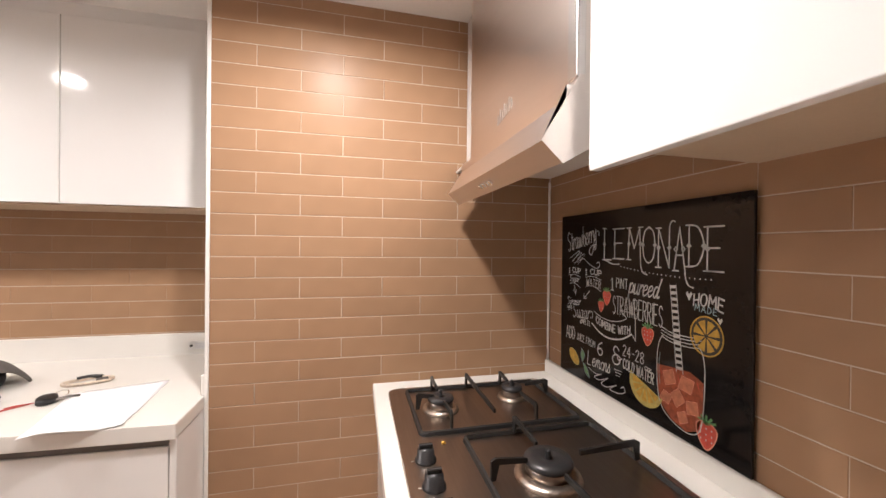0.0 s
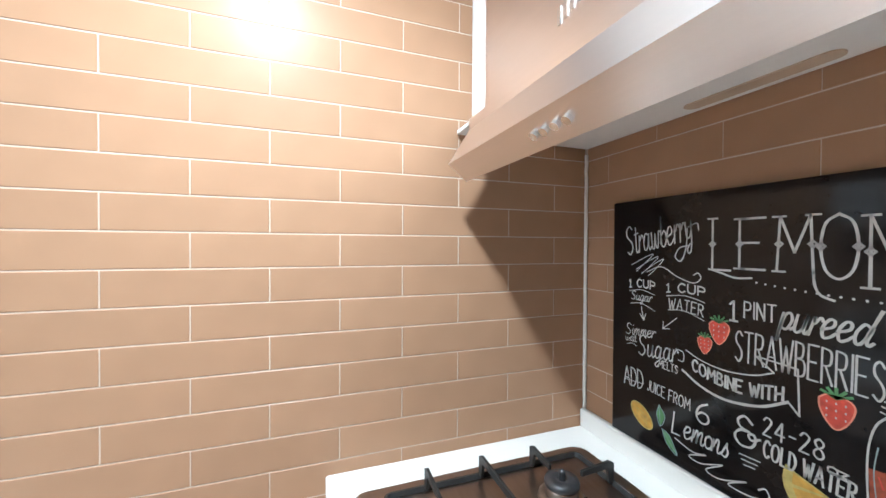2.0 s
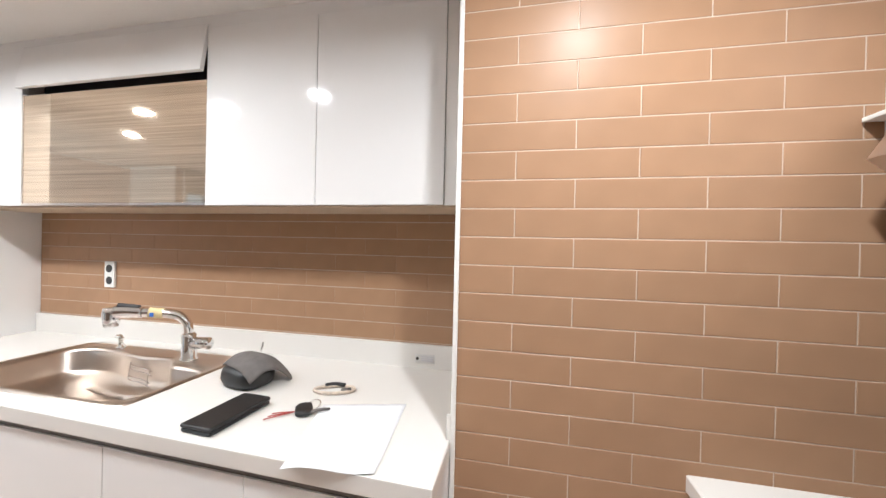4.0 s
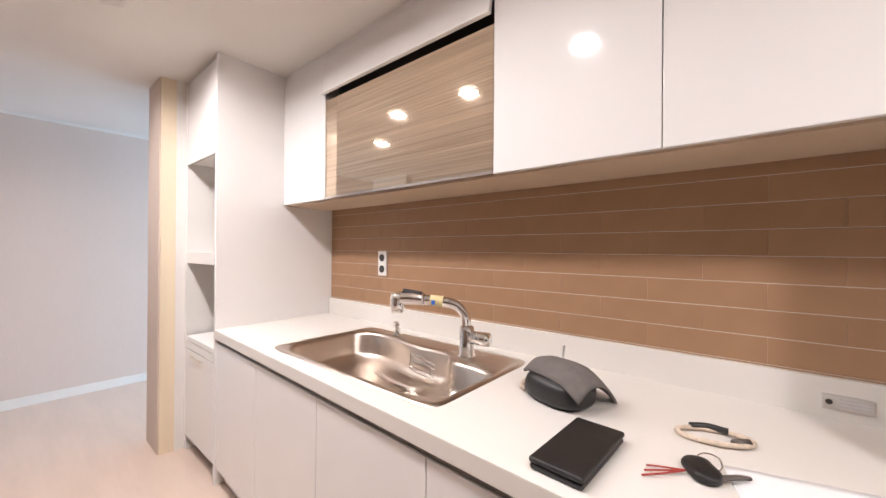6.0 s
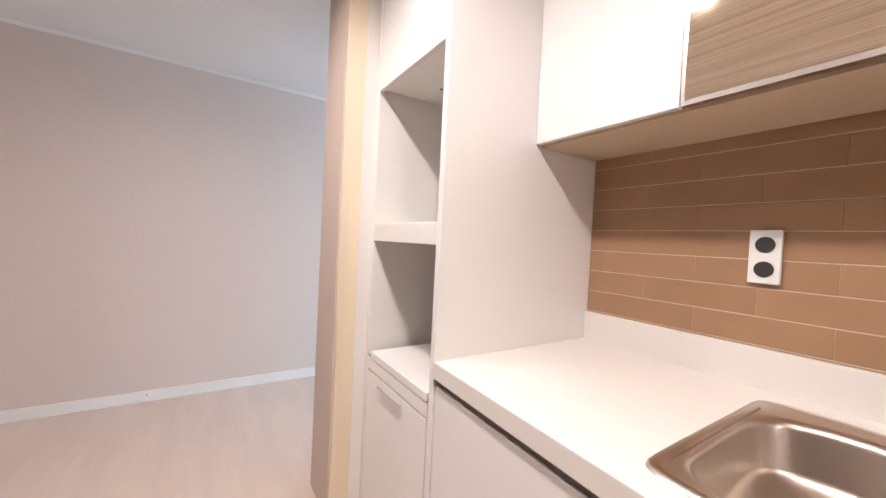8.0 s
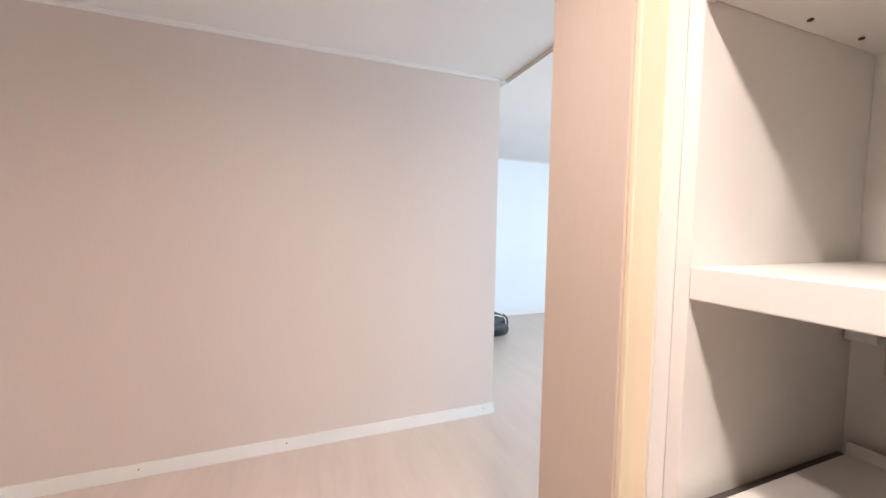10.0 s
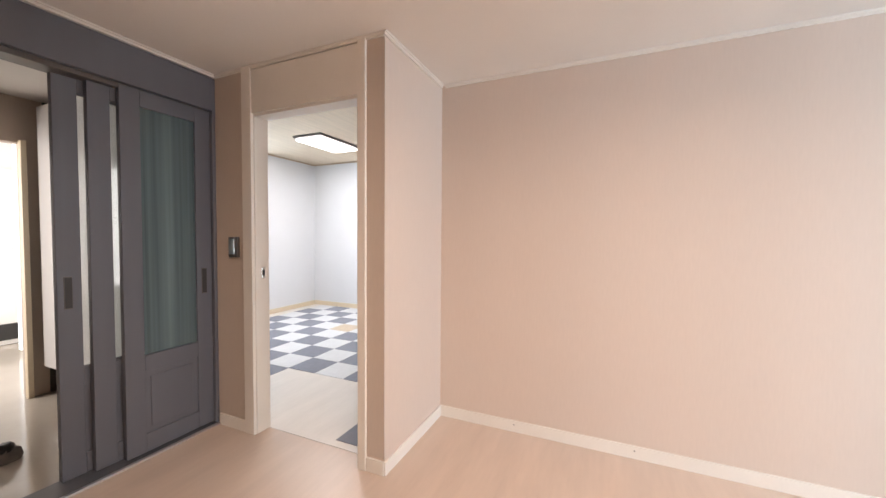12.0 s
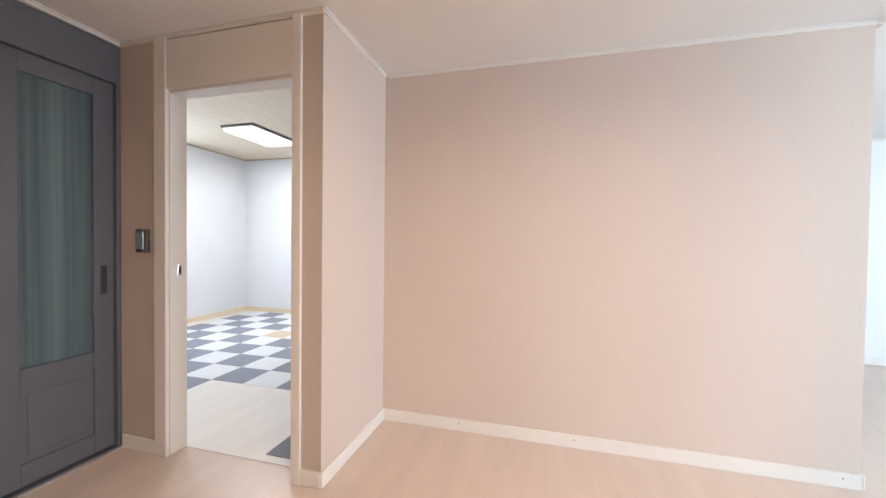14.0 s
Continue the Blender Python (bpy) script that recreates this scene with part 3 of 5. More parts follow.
def outline(k, n, grow=0.0, rect=False):
    """Point k of n round the sink, by its angle."""
    a = 2 * math.pi * k / n
    cx, cy = -0.14, 2.85
    c, s = math.cos(a), math.sin(a)
    if rect:
        e = 0.12
        hx, hy = 0.49 + grow, 0.29 + grow
    else:
        e = 0.36
        hx, hy = 0.462 + grow, (0.268 if s < 0 else 0.245) + grow
    x = cx + hx * math.copysign(abs(c) ** e, c)
    y = cy + hy * math.copysign(abs(s) ** e, s)
    if not rect and s > 0:
        y = cy + (y - cy) / hy * (back_edge(x) - cy + grow)
    return x, y


sink = thing("kitchen_sink", (-0.14, 2.85, 0.86), "brushed steel inset sink with a wavy back rim", "sink")
bm = bmesh.new()
N = 120
rings = []
for rect, grow, z in ((True, 0, 0.861), (True, -0.004, 0.866), (True, -0.02, 0.866), (True, -0.026, 0.863), (False, 0.012, 0.863), (False, 0.0, 0.859), (False, -0.008, 0.845), (False, -0.015, 0.76), (False, -0.022, 0.748), (False, -0.045, 0.726), (False, -0.085, 0.716), (False, -0.13, 0.713)):
    rings.append([bm.verts.new((*outline(k, N, grow, rect), z)) for k in range(N)])
dx, dy = -0.03, 2.81
last = rings[-1]
for f, z in ((0.5, 0.710), (0.0, 0.708)):
    rings.append([bm.verts.new((dx + (v.co.x - dx) * f + (1 - f) * 0.078 * math.cos(2 * math.pi * k / N), dy + (v.co.y - dy) * f + (1 - f) * 0.078 * math.sin(2 * math.pi * k / N), z)) for k, v in enumerate(last)])
for a, b in zip(rings, rings[1:]):
    for k in range(N):
        bm.faces.new((a[k], a[(k + 1) % N], b[(k + 1) % N], b[k]))
part("bowl", bm, M_SINK, sink, smooth=True)
part("drain_ring", lathe([(0.082, 0.708), (0.084, 0.712), (0.075, 0.713), (0.068, 0.704), (0.068, 0.68), (0.0, 0.68)], (dx, dy, 0), 40), M_RUST, sink, "stained drain ring", True)
part("strainer", lathe([(0.064, 0.692), (0.062, 0.704), (0.014, 0.701), (0.010, 0.710), (0.0, 0.711)], (dx, dy, 0), 32), M_TAPE, sink, "pale strainer basket", True)
rack = thing("wire_rack", (0.0, 2.99, 0.80), "small chrome wire rack hooked in the sink", "rack")
for z, d in ((0.838, 0.0), (0.820, 0.003), (0.790, 0.010), (0.775, 0.013)):
    part("wire", tube([(-0.17, 2.99 - d, z), (-0.11, 2.955 - d, z), (-0.02, 2.94 - d, z), (0.05, 2.915 - d, z)], 0.0025, 8), M_CHROME, rack)
for k in range(2):
    x = -0.15 + 0.17 * k
    part("wire", tube([(x, 2.976 - 0.050 * k, 0.838), (x, 2.970 - 0.050 * k, 0.805), (x, 2.964 - 0.050 * k, 0.775)], 0.0018, 6), M_CHROME, rack)
pump = thing("soap_dispenser", (-0.36, 3.085, 0.866), "small chrome soap dispenser on the sink rim", "dispenser")
part("collar", lathe([(0.020, 0.865), (0.020, 0.872), (0.010, 0.878), (0.009, 0.905), (0.013, 0.907), (0.013, 0.922), (0.006, 0.925), (0.006, 0.932)], (-0.36, 3.085, 0), 20), M_CHROME, pump, "", True)
part("spout", tube([(-0.36, 3.085, 0.932), (-0.36, 3.06, 0.934)], 0.005, 10, None, 1), M_CHROME, pump)
tap = thing("kitchen_tap", (0.135, 3.06, 0.864), "chrome pull-out kitchen tap with a yellow label", "tap")
part("base", lathe([(0.038, 0.864), (0.037, 0.872), (0.031, 0.876), (0.031, 0.965), (0.029, 0.985), (0.021, 0.992)], (0.135, 3.06, 0), 28), M_CHROME, tap, "", True)
part("lever_body", lathe([(0.0, -0.03), (0.027, -0.03), (0.028, 0.05), (0.028, 0.082), (0.0, 0.084)], (0.155, 3.06, 0.945), 24, None, "x"), M_CHROME, tap, "", True)
arm = part("spout_arm", tube([(0.133, 3.06, 0.985), (0.128, 3.055, 1.035), (0.095, 3.04, 1.075), (0.03, 3.01, 1.09), (-0.03, 2.985, 1.094)], (0.020, 0.022), 16), M_CHROME, tap, "", True)
part("label_band", tube([(0.045, 3.017, 1.088), (-0.005, 2.995, 1.093)], 0.0235, 20, None, 1), M_TAPE, arm, "yellow paper label")
part("label_mark", cube(0.012, 2.976, 1.078, 0.028, 2.981, 1.096), M_BLUE, arm, "blue mark")
part("spray_handle", tube([(-0.03, 2.985, 1.094), (-0.08, 2.965, 1.099), (-0.125, 2.948, 1.098)], (0.025, 0.030), 16), M_CHROME, tap, "", True)
part("spray_grip", tube([(-0.04, 2.982, 1.115), (-0.115, 2.953, 1.123)], (0.014, 0.017), 14, None, 1), M_CAP, tap, "black grip")
part("spray_head", lathe([(0.0, 0.036), (0.029, 0.033), (0.033, 0.01), (0.031, -0.03), (0.027, -0.048), (0.0, -0.049)], (-0.138, 2.943, 1.085), 24), M_CHROME, tap, "", True)
tap.location += Vector((-0.014, -0.030, 0))
tap.rotation_euler = (0, 0, radians(8))
outlet = thing("power_outlet", (-0.667, 3.25, 1.22), "white double power outlet on the tiles", "outlet")
part("plate", cube(-0.703, 3.240, 1.147, -0.632, 3.2535, 1.296, 0.003), M_PLASTIC, outlet)
for z in (1.187, 1.255):
    part("socket", lathe([(0.022, 0.0), (0.022, -0.003), (0.0, -0.003)], (-0.667, 3.2405, z), 24, None, "y"), M_DARK, outlet, "black round socket")
lab = thing("label_plate", (1.215, 3.232, 0.905), "small steel plate with faint writing on the upstand", "label")
part("plate", cube(1.17, 3.2295, 0.885, 1.265, 3.2328, 0.925, 0.001), M_ALU, lab)
part("screw", lathe([(0.007, 0.0), (0.007, -0.003)], (1.183, 3.2295, 0.905), 12, None, "y"), M_DARK, lab)
for k in range(3):
    part("line", cube(1.20, 3.2288, 0.895 + 0.009 * k, 1.258, 3.2294, 0.899 + 0.009 * k), M_PRINT, lab, "unreadable printed line")


# ---- things on the worktop ----
def lump(center, size, seed, rough=0.12, flat=0.0, rot=0.0):
    """A soft irregular body standing on its base."""
    bm = bmesh.new()
    bmesh.ops.create_icosphere(bm, subdivisions=4, radius=1)
    for v in bm.verts:
        d = v.co.copy()
        p = Vector([math.copysign(abs(c) ** 0.7, c) for c in d])
        p *= 1 + rough * noise.noise(d * 1.6 + Vector((seed, 0, 0)))
        v.co = Vector((p.x * size[0], p.y * size[1], max(-1 + flat, p.z) * size[2]))
    bmesh.ops.rotate(bm, verts=bm.verts, matrix=Matrix.Rotation(rot, 3, "Z"))
    zmin = min(v.co.z for v in bm.verts)
    bmesh.ops.translate(bm, verts=bm.verts, vec=Vector(center) - Vector((0, 0, zmin)))
    return bm


ang = radians(-18)
pouch = thing("pouch", (0.59, 2.90, 0.86), "black pouch half covered by a folded grey felt flap", "pouch")
part("body", lump((0.583, 2.868, 0.861), (0.103, 0.080, 0.046), 3, 0.06, 0.2, ang), M_BLACK, pouch, "", True)
bm = bmesh.new()
grid = []
for i in range(25):
    row = []
    for j in range(17):
        u, v = -1 + i / 12, -1 + j / 8
        x, y = 0.114 * u * (1 - 0.10 * max(0, v) ** 2), 0.108 * v * (1 - 0.08 * abs(u) ** 3) + 0.038 - 0.012 * u
        z = 0.112 - (0.034 * abs(v + 0.25) ** 2 * 1.7 if v < -0.25 else 0.058 * (v + 0.25) ** 2) - 0.040 * max(0, u) ** 2.5 - 0.016 * max(0, -u) ** 3 + 0.005 * noise.noise(Vector((u * 2, v * 2, 4)))
        row.append(bm.verts.new((0.590 + x * math.cos(ang) - y * math.sin(ang), 2.875 + x * math.sin(ang) + y * math.cos(ang), 0.861 + z)))
    grid.append(row)
for a, b in zip(grid, grid[1:]):
    for k in range(16):
        bm.faces.new((a[k], b[k], b[k + 1], a[k + 1]))
ob = part("flap", bm, M_FABRIC, pouch, "grey felt flap", True)
sol = ob.modifiers.new("thick", "SOLIDIFY")
sol.thickness = 0.007
part("tassel", tube([(0.492, 2.880, 0.905), (0.470, 2.872, 0.888), (0.462, 2.868, 0.870), (0.478, 2.862, 0.867)], 0.009, 8), M_ROPE, pouch, "pale cord tassel", True)
part("zip_pull", tube([(0.545, 2.990, 0.955), (0.546, 2.995, 0.972), (0.547, 2.996, 0.990)], 0.004, 8), M_ALU, pouch, "small metal zip pull")
wal = thing("phone_wallet", (0.735, 2.61, 0.86), "black leather phone wallet lying on the worktop", "wallet")
bm = cube(-0.055, -0.12, 0, 0.055, 0.12, 0.012, 0.005, None, 3)
cube(-0.057, -0.122, 0.013, 0.057, 0.122, 0.026, 0.006, bm, 3)
bmesh.ops.transform(bm, matrix=Matrix.Translation((0.735, 2.61, 0.861)) @ Matrix.Rotation(radians(-3), 4, "Z"), verts=bm.verts)
part("cover", bm, M_BLACK, wal)
key = thing("key_fob", (0.94, 2.70, 0.86), "black car key fob with red cords and a key", "key")
part("fob", lump((0.945, 2.70, 0.861), (0.028, 0.042, 0.012), 8, 0.1, 0.2, 0.5), M_BLACK, key, "", True)
part("ring", tube([(0.955 + 0.022 * math.cos(a), 2.745 + 0.022 * math.sin(a), 0.868 + 0.008 * math.sin(a)) for a in [k * 0.7 for k in range(10)]], 0.0018, 6), M_CHROME, key)
part("key_blade", tube([(0.965, 2.68, 0.868), (1.0, 2.71, 0.872), (1.02, 2.735, 0.866)], (0.006, 0.004), 6), M_GAP, key, "dark key blade")
for k in range(3):
    part("cord", tube([(0.92, 2.685, 0.866), (0.885, 2.665 - 0.014 * k, 0.868), (0.855, 2.66 - 0.022 * k, 0.863)], 0.0018, 6), M_REDCORD, key, "red cord")
gls = thing("cord_loop", (0.96, 2.88, 0.86), "loop of pale cord with dark patches", "cord")
part("loop", tube([(0.955 + 0.075 * math.cos(a) * math.cos(0.3) - 0.035 * math.sin(a) * 0.3, 2.885 + 0.075 * math.cos(a) * 0.3 + 0.035 * math.sin(a), 0.868) for a in [k * 0.393 for k in range(17)]], 0.006, 8), M_ROPE, gls, "", True)
part("dark_band", tube([(0.905, 2.905, 0.871), (0.94, 2.922, 0.873), (0.98, 2.925, 0.871)], 0.0085, 8), M_BLACK, gls, "", True)
part("dark_clip", tube([(0.99, 2.87, 0.871), (1.02, 2.89, 0.872)], 0.009, 8, None, 1), M_GAP, gls, "", True)
sheet = thing("paper_sheet", (1.15, 2.6, 0.861), "white sheet of paper with a curled front edge", "paper")
bm = bmesh.new()
grid = []
for i in range(15):
    row = []
    for j in range(21):
        u, v = i / 14, j / 20
        a, b = Vector((0.976, 2.766)).lerp(Vector((1.255, 2.848)), u), Vector((1.075, 2.40)).lerp(Vector((1.305, 2.445)), u)
        p = a.lerp(b, v)
        row.append(bm.verts.new((p.x, p.y, 0.8615 + 0.012 * max(0, v - 0.7) / 0.3 * (0.6 + 0.5 * math.sin(u * 6)) + 0.001 * math.sin(u * 9 + v * 3) ** 2)))
    grid.append(row)
for a, b in zip(grid, grid[1:]):
    for k in range(20):
        bm.faces.new((a[k], b[k], b[k + 1], a[k + 1]))
part("sheet", bm, M_SHEET, sheet, "", True).modifiers.new("thick", "SOLIDIFY").thickness = 0.0006

# ---- hob side ----
EF = 2.064
wt2 = thing("worktop", (2.45, 1.2, 0.86), "white solid-surface hob worktop with a rounded upstand", "worktop")
part("slab", extrude_profile([(EF, YB), (EF, 1.83), (2.13, 1.80), (2.13, -0.2), (XE, -0.2), (XE, YB)], "z", 0.815, 0.86), M_STONE, wt2).modifiers.new("soft", "BEVEL").width = 0.004
part("upstand", cube(XE - 0.02, -0.2, 0.856, XE, YB, 0.915, 0.006), M_STONE, wt2)
for k in range(5):
    b = YB - 0.002 - k * 0.56
    u = thing("base_cabinet", (2.45, b - 0.28, 0), "white base cabinet under the hob worktop", "cabinet", "base cabinets by the hob")
    o = 0.0 if k == 0 else 0.065
    part("body", cube(2.12 + o, b - 0.559, 0.1, XE, b, 0.812), M_WHITE, u)
    leaf(u, (2.085 + o, b - 0.558, 0.1, 2.105 + o, b - 0.001, 0.775))
    part("plinth", cube(2.14 + o, b - 0.559, 0, 2.16 + o, b, 0.1), M_GLOSS, u)

hob = thing("gas_hob", (2.42, 2.1, 0.86), "brown steel three-burner gas hob, used and stained", "hob")


def rounded(x0, y0, x1, y1, r, n=6):
    pts = []
    for cx, cy, a0 in ((x1 - r, y1 - r, 0), (x0 + r, y1 - r, 90), (x0 + r, y0 + r, 180), (x1 - r, y0 + r, 270)):
        for k in range(n + 1):
            a = radians(a0 + 90 * k / n)
            pts.append((cx + r * math.cos(a), cy + r * math.sin(a)))
    return pts


part("top_plate", extrude_profile(rounded(2.115, 1.68, 2.735, 2.535, 0.035), "z", 0.8602, 0.8745), M_HOB, hob)


def well(x0, y0, x1, y1):
    """A dark raised rim round a sunken plate."""
    bm = bmesh.new()
    rings = []
    for g, z in ((0, 0.8747), (-0.003, 0.884), (-0.010, 0.886), (-0.015, 0.876)):
        rings.append([bm.verts.new((x, y, z)) for x, y in rounded(x0 - g, y0 - g, x1 + g, y1 + g, max(0.006, 0.022 + g))])
    n = len(rings[0])
    for a, b in zip(rings, rings[1:]):
        for k in range(n):
            bm.faces.new((a[k], a[(k + 1) % n], b[(k + 1) % n], b[k]))
    part("rim", bm, M_IRON, hob, "black enamel rim")


well(2.175, 2.165, 2.70, 2.505)
well(2.29, 1.70, 2.71, 2.140)


def burner(x, y, r):
    b = part("burner", lathe([(r * 1.45, 0.875), (r * 1.4, 0.882), (r * 1.05, 0.888), (r * 1.0, 0.884)], (x, y, 0), 36), M_RUST, hob, "dull metal burner ring", True)
    part("burner_body", lathe([(r * 0.98, 0.876), (r * 0.98, 0.902), (r * 0.9, 0.906)], (x, y, 0), 36), M_HOB, b, "", True)
    part("burner_cap", lathe([(r * 1.02, 0.906), (r * 1.06, 0.912), (r * 0.98, 0.920), (r * 0.35, 0.921), (r * 0.25, 0.917), (0, 0.917)], (x, y, 0), 36), M_CAP, b, "black burner cap", True)
    part("igniter", lathe([(0.007, 0.917), (0.007, 0.936), (0.003, 0.94), (0, 0.94)], (x, y, 0), 12), M_CAP, b)


burner(2.274, 2.33, 0.042)
burner(2.548, 2.37, 0.036)
burner(2.445, 1.93, 0.055)


def finger(name, x, y, dx, dy, l):
    """One arm of a pan support: a foot at the rim that bends in toward the burner."""
    ox, oy = -dy * 0.0032, dx * 0.0032
    prof = [(0, 0.882), (0, 0.928), (0.012, 0.934), (l, 0.926), (l, 0.914), (0.02, 0.918), (0.012, 0.882)]
    bm = bmesh.new()
    a = [bm.verts.new((x + dx * p + ox, y + dy * p + oy, z)) for p, z in prof]
    b = [bm.verts.new((x + dx * p - ox, y + dy * p - oy, z)) for p, z in prof]
    n = len(prof)
    for k in range(n):
        bm.faces.new((a[k], a[(k + 1) % n], b[(k + 1) % n], b[k]))
    bm.faces.new(a)
    bm.faces.new(b)
    part(name, bm, M_IRON, hob, "black iron pan support")


for x, y, dx, dy, l in ((2.19, 2.33, 1, 0, 0.06), (2.274, 2.492, 0, -1, 0.11), (2.41, 2.495, 0, -1, 0.31), (2.274, 2.178, 0, 1, 0.10), (2.548, 2.492, 0, -1, 0.08),
                        (2.548, 2.178, 0, 1, 0.12), (2.69, 2.37, -1, 0, 0.09), (2.30, 1.93, 1, 0, 0.09), (2.445, 2.128, 0, -1, 0.14), (2.70, 1.93, -1, 0, 0.17), (2.445, 1.715, 0, 1, 0.14)):
    finger("pan_support", x, y, dx, dy, l)
for y in (2.055, 1.95, 1.845):
    kn = part("knob", lathe([(0.028, 0.8745), (0.027, 0.880), (0.023, 0.882), (0.021, 0.905), (0.0, 0.908)], (2.172, y, 0), 28), M_CAP, hob, "black control knob", True)
    part("grip", cube(2.154, y - 0.006, 0.905, 2.190, y + 0.006, 0.917, 0.003), M_CAP, kn)
    part("mark", cube(2.136, y - 0.001, 0.8746, 2.143, y + 0.001, 0.8752), M_CHALK, kn, "white tick")
for x, y in ((2.235, 2.12), (2.30, 2.12), (2.6, 2.0), (2.42, 2.0)):
    part("crumb", lump((x, y, 0.8748), (0.005, 0.004, 0.003), x * 9, 0.4), M_YEL, hob, "dried yellow food crumb")

hood = thing("cooker_hood", (2.6, 2.2, 1.6), "brushed steel slanted cooker hood with four buttons", "cooker hood")
part("chimney", cube(2.43, 1.801, 1.75, XE, 2.522, H - 0.001, 0.002), M_HOOD, hood)
part("canopy", extrude_profile([(2.431, 1.765), (2.347, 1.628), (2.395, 1.588), (2.402, 1.592), (2.402, 1.745), (2.62, 1.745), (2.62, 1.765)], "y", 1.80, 2.552), M_HOOD, hood)
part("end_cap", extrude_profile([(2.431, 1.768), (2.346, 1.629), (2.394, 1.586), (2.60, 1.70), (2.60, 1.768)], "y", 1.7975, 1.7998), M_HOOD, hood)
part("side_strip", cube(2.424, 1.80, 1.7655, 2.445, 1.834, H - 0.002, 0.002), M_ALU, hood)
part("underside", cube(2.405, 1.84, 1.733, XE - 0.003, 2.645, 1.744, 0.002), M_PLASTIC, hood, "white underside panel")
part("light_slot", extrude_profile(rounded(2.786, 2.035, 2.824, 2.29, 0.018), "z", 1.730, 1.7328), M_UNDER, hood, "recessed lamp slot")
d = (Vector((2.395, 0, 1.588)) - Vector((2.347, 0, 1.628))).normalized()
nrm = Vector((d.z, 0, -d.x))
nrm = nrm if nrm.x < 0 else -nrm
for k in range(4):
    c = Vector((2.371, 2.218 - 0.027 * k, 1.608))
    part("button", tube([c - nrm * 0.002, c + nrm * 0.007], 0.008, 16, None, 1), M_CHROME, hood, "round chrome push button")
for k in range(7):
    y = 2.235 - 0.017 * k
    part("vent_slot", cube(2.4272, y - 0.004, 1.805 + 0.003 * k, 2.4302, y + 0.004, 1.835 + 0.003 * k + 0.012 * (k % 2)), M_ALU, hood, "raised badge strokes")
setting("trim_hood_filler", 2.452, 2.524, 1.695, 2.476, YB, H, M_GLOSS, "white filler strip beside the hood", 0.002)
for k in range(3):
    b = 1.766 - k * 0.6
    u = thing("wall_cabinet", (2.63, b - 0.3, 1.58), "white high-gloss wall cabinet beside the hood", "cabinet", "wall cabinets by the hob")
    part("body", cube(2.455, b - 0.598, 1.616, XE, b, H - 0.002), M_WHITE, u)
    leaf(u, (2.43, b - 0.598, 1.566, 2.452, b, H - 0.004))
    part("underside", cube(2.456, b - 0.597, 1.608, XE, b - 0.001, 1.6155), M_UNDER, u, "beige underside board")

# ---- chalk-style glass board ----
BX, BY, BZ = 2.836, 2.520, 0.917
board = thing("glass_splashback", (BX, 2.14, BZ), "black glass splashback with a chalk-style lemonade recipe", "splashback")
part("glass", cube(BX, 1.760, BZ, BX + 0.008, BY, 1.549, 0.0015), M_BOARD, board)
# strokes drawn on the board, u along it and v up


def at(u, v, lift=0.0008):
    return Vector((BX - lift, BY - u, BZ + v))


def ribbon(bm, pts, w, steps):
    """A flat chalk line along the points, rounded between them when steps is over one."""
    pts = [Vector((p[0], p[1], 0)) for p in pts]
    line = pts
    if len(pts) > 2 and steps > 1:
        line = []
        ext = [2 * pts[0] - pts[1]] + pts + [2 * pts[-1] - pts[-2]]
        for i in range(1, len(ext) - 2):
            a, b, c, d = ext[i - 1:i + 3]
            for k in range(steps):
                t = k / steps
                line.append(0.5 * (2 * b + (c - a) * t + (2 * a - 5 * b + 4 * c - d) * t * t + (3 * b - a - 3 * c + d) * t ** 3))
        line.append(pts[-1])
    runs = [line] if steps > 1 else [line[k:k + 2] for k in range(len(line) - 1)]
    for run in runs:
        prev = None
        for i, p in enumerate(run):
            d = run[min(i + 1, len(run) - 1)] - run[max(i - 1, 0)]
            d = d.normalized() if d.length > 1e-6 else Vector((1, 0, 0))
            e = d * w * 0.3 * (-1 if i == 0 else 1 if i == len(run) - 1 else 0)
            q = p + e
            h = Vector((-d.y, d.x, 0)) * w / 2 * (1 + 0.25 * noise.noise(p * 90))
            now = [bm.verts.new(at(q.x + h.x, q.y + h.y)), bm.verts.new(at(q.x - h.x, q.y - h.y))]
            if prev:
                bm.faces.new((prev[0], now[0], now[1], prev[1]))
            prev = now


def stroke(pts, w=0.003, m=M_CHALK, name="chalk_line", steps=5):
    bm = bmesh.new()
    ribbon(bm, pts, w, steps)
    part(name, bm, m, board)


def blob(pts, m, name, lift=0.0005):
    bm = bmesh.new()
    bm.faces.new([bm.verts.new(at(u, v, lift)) for u, v in pts])
    return part(name, bm, m, board)


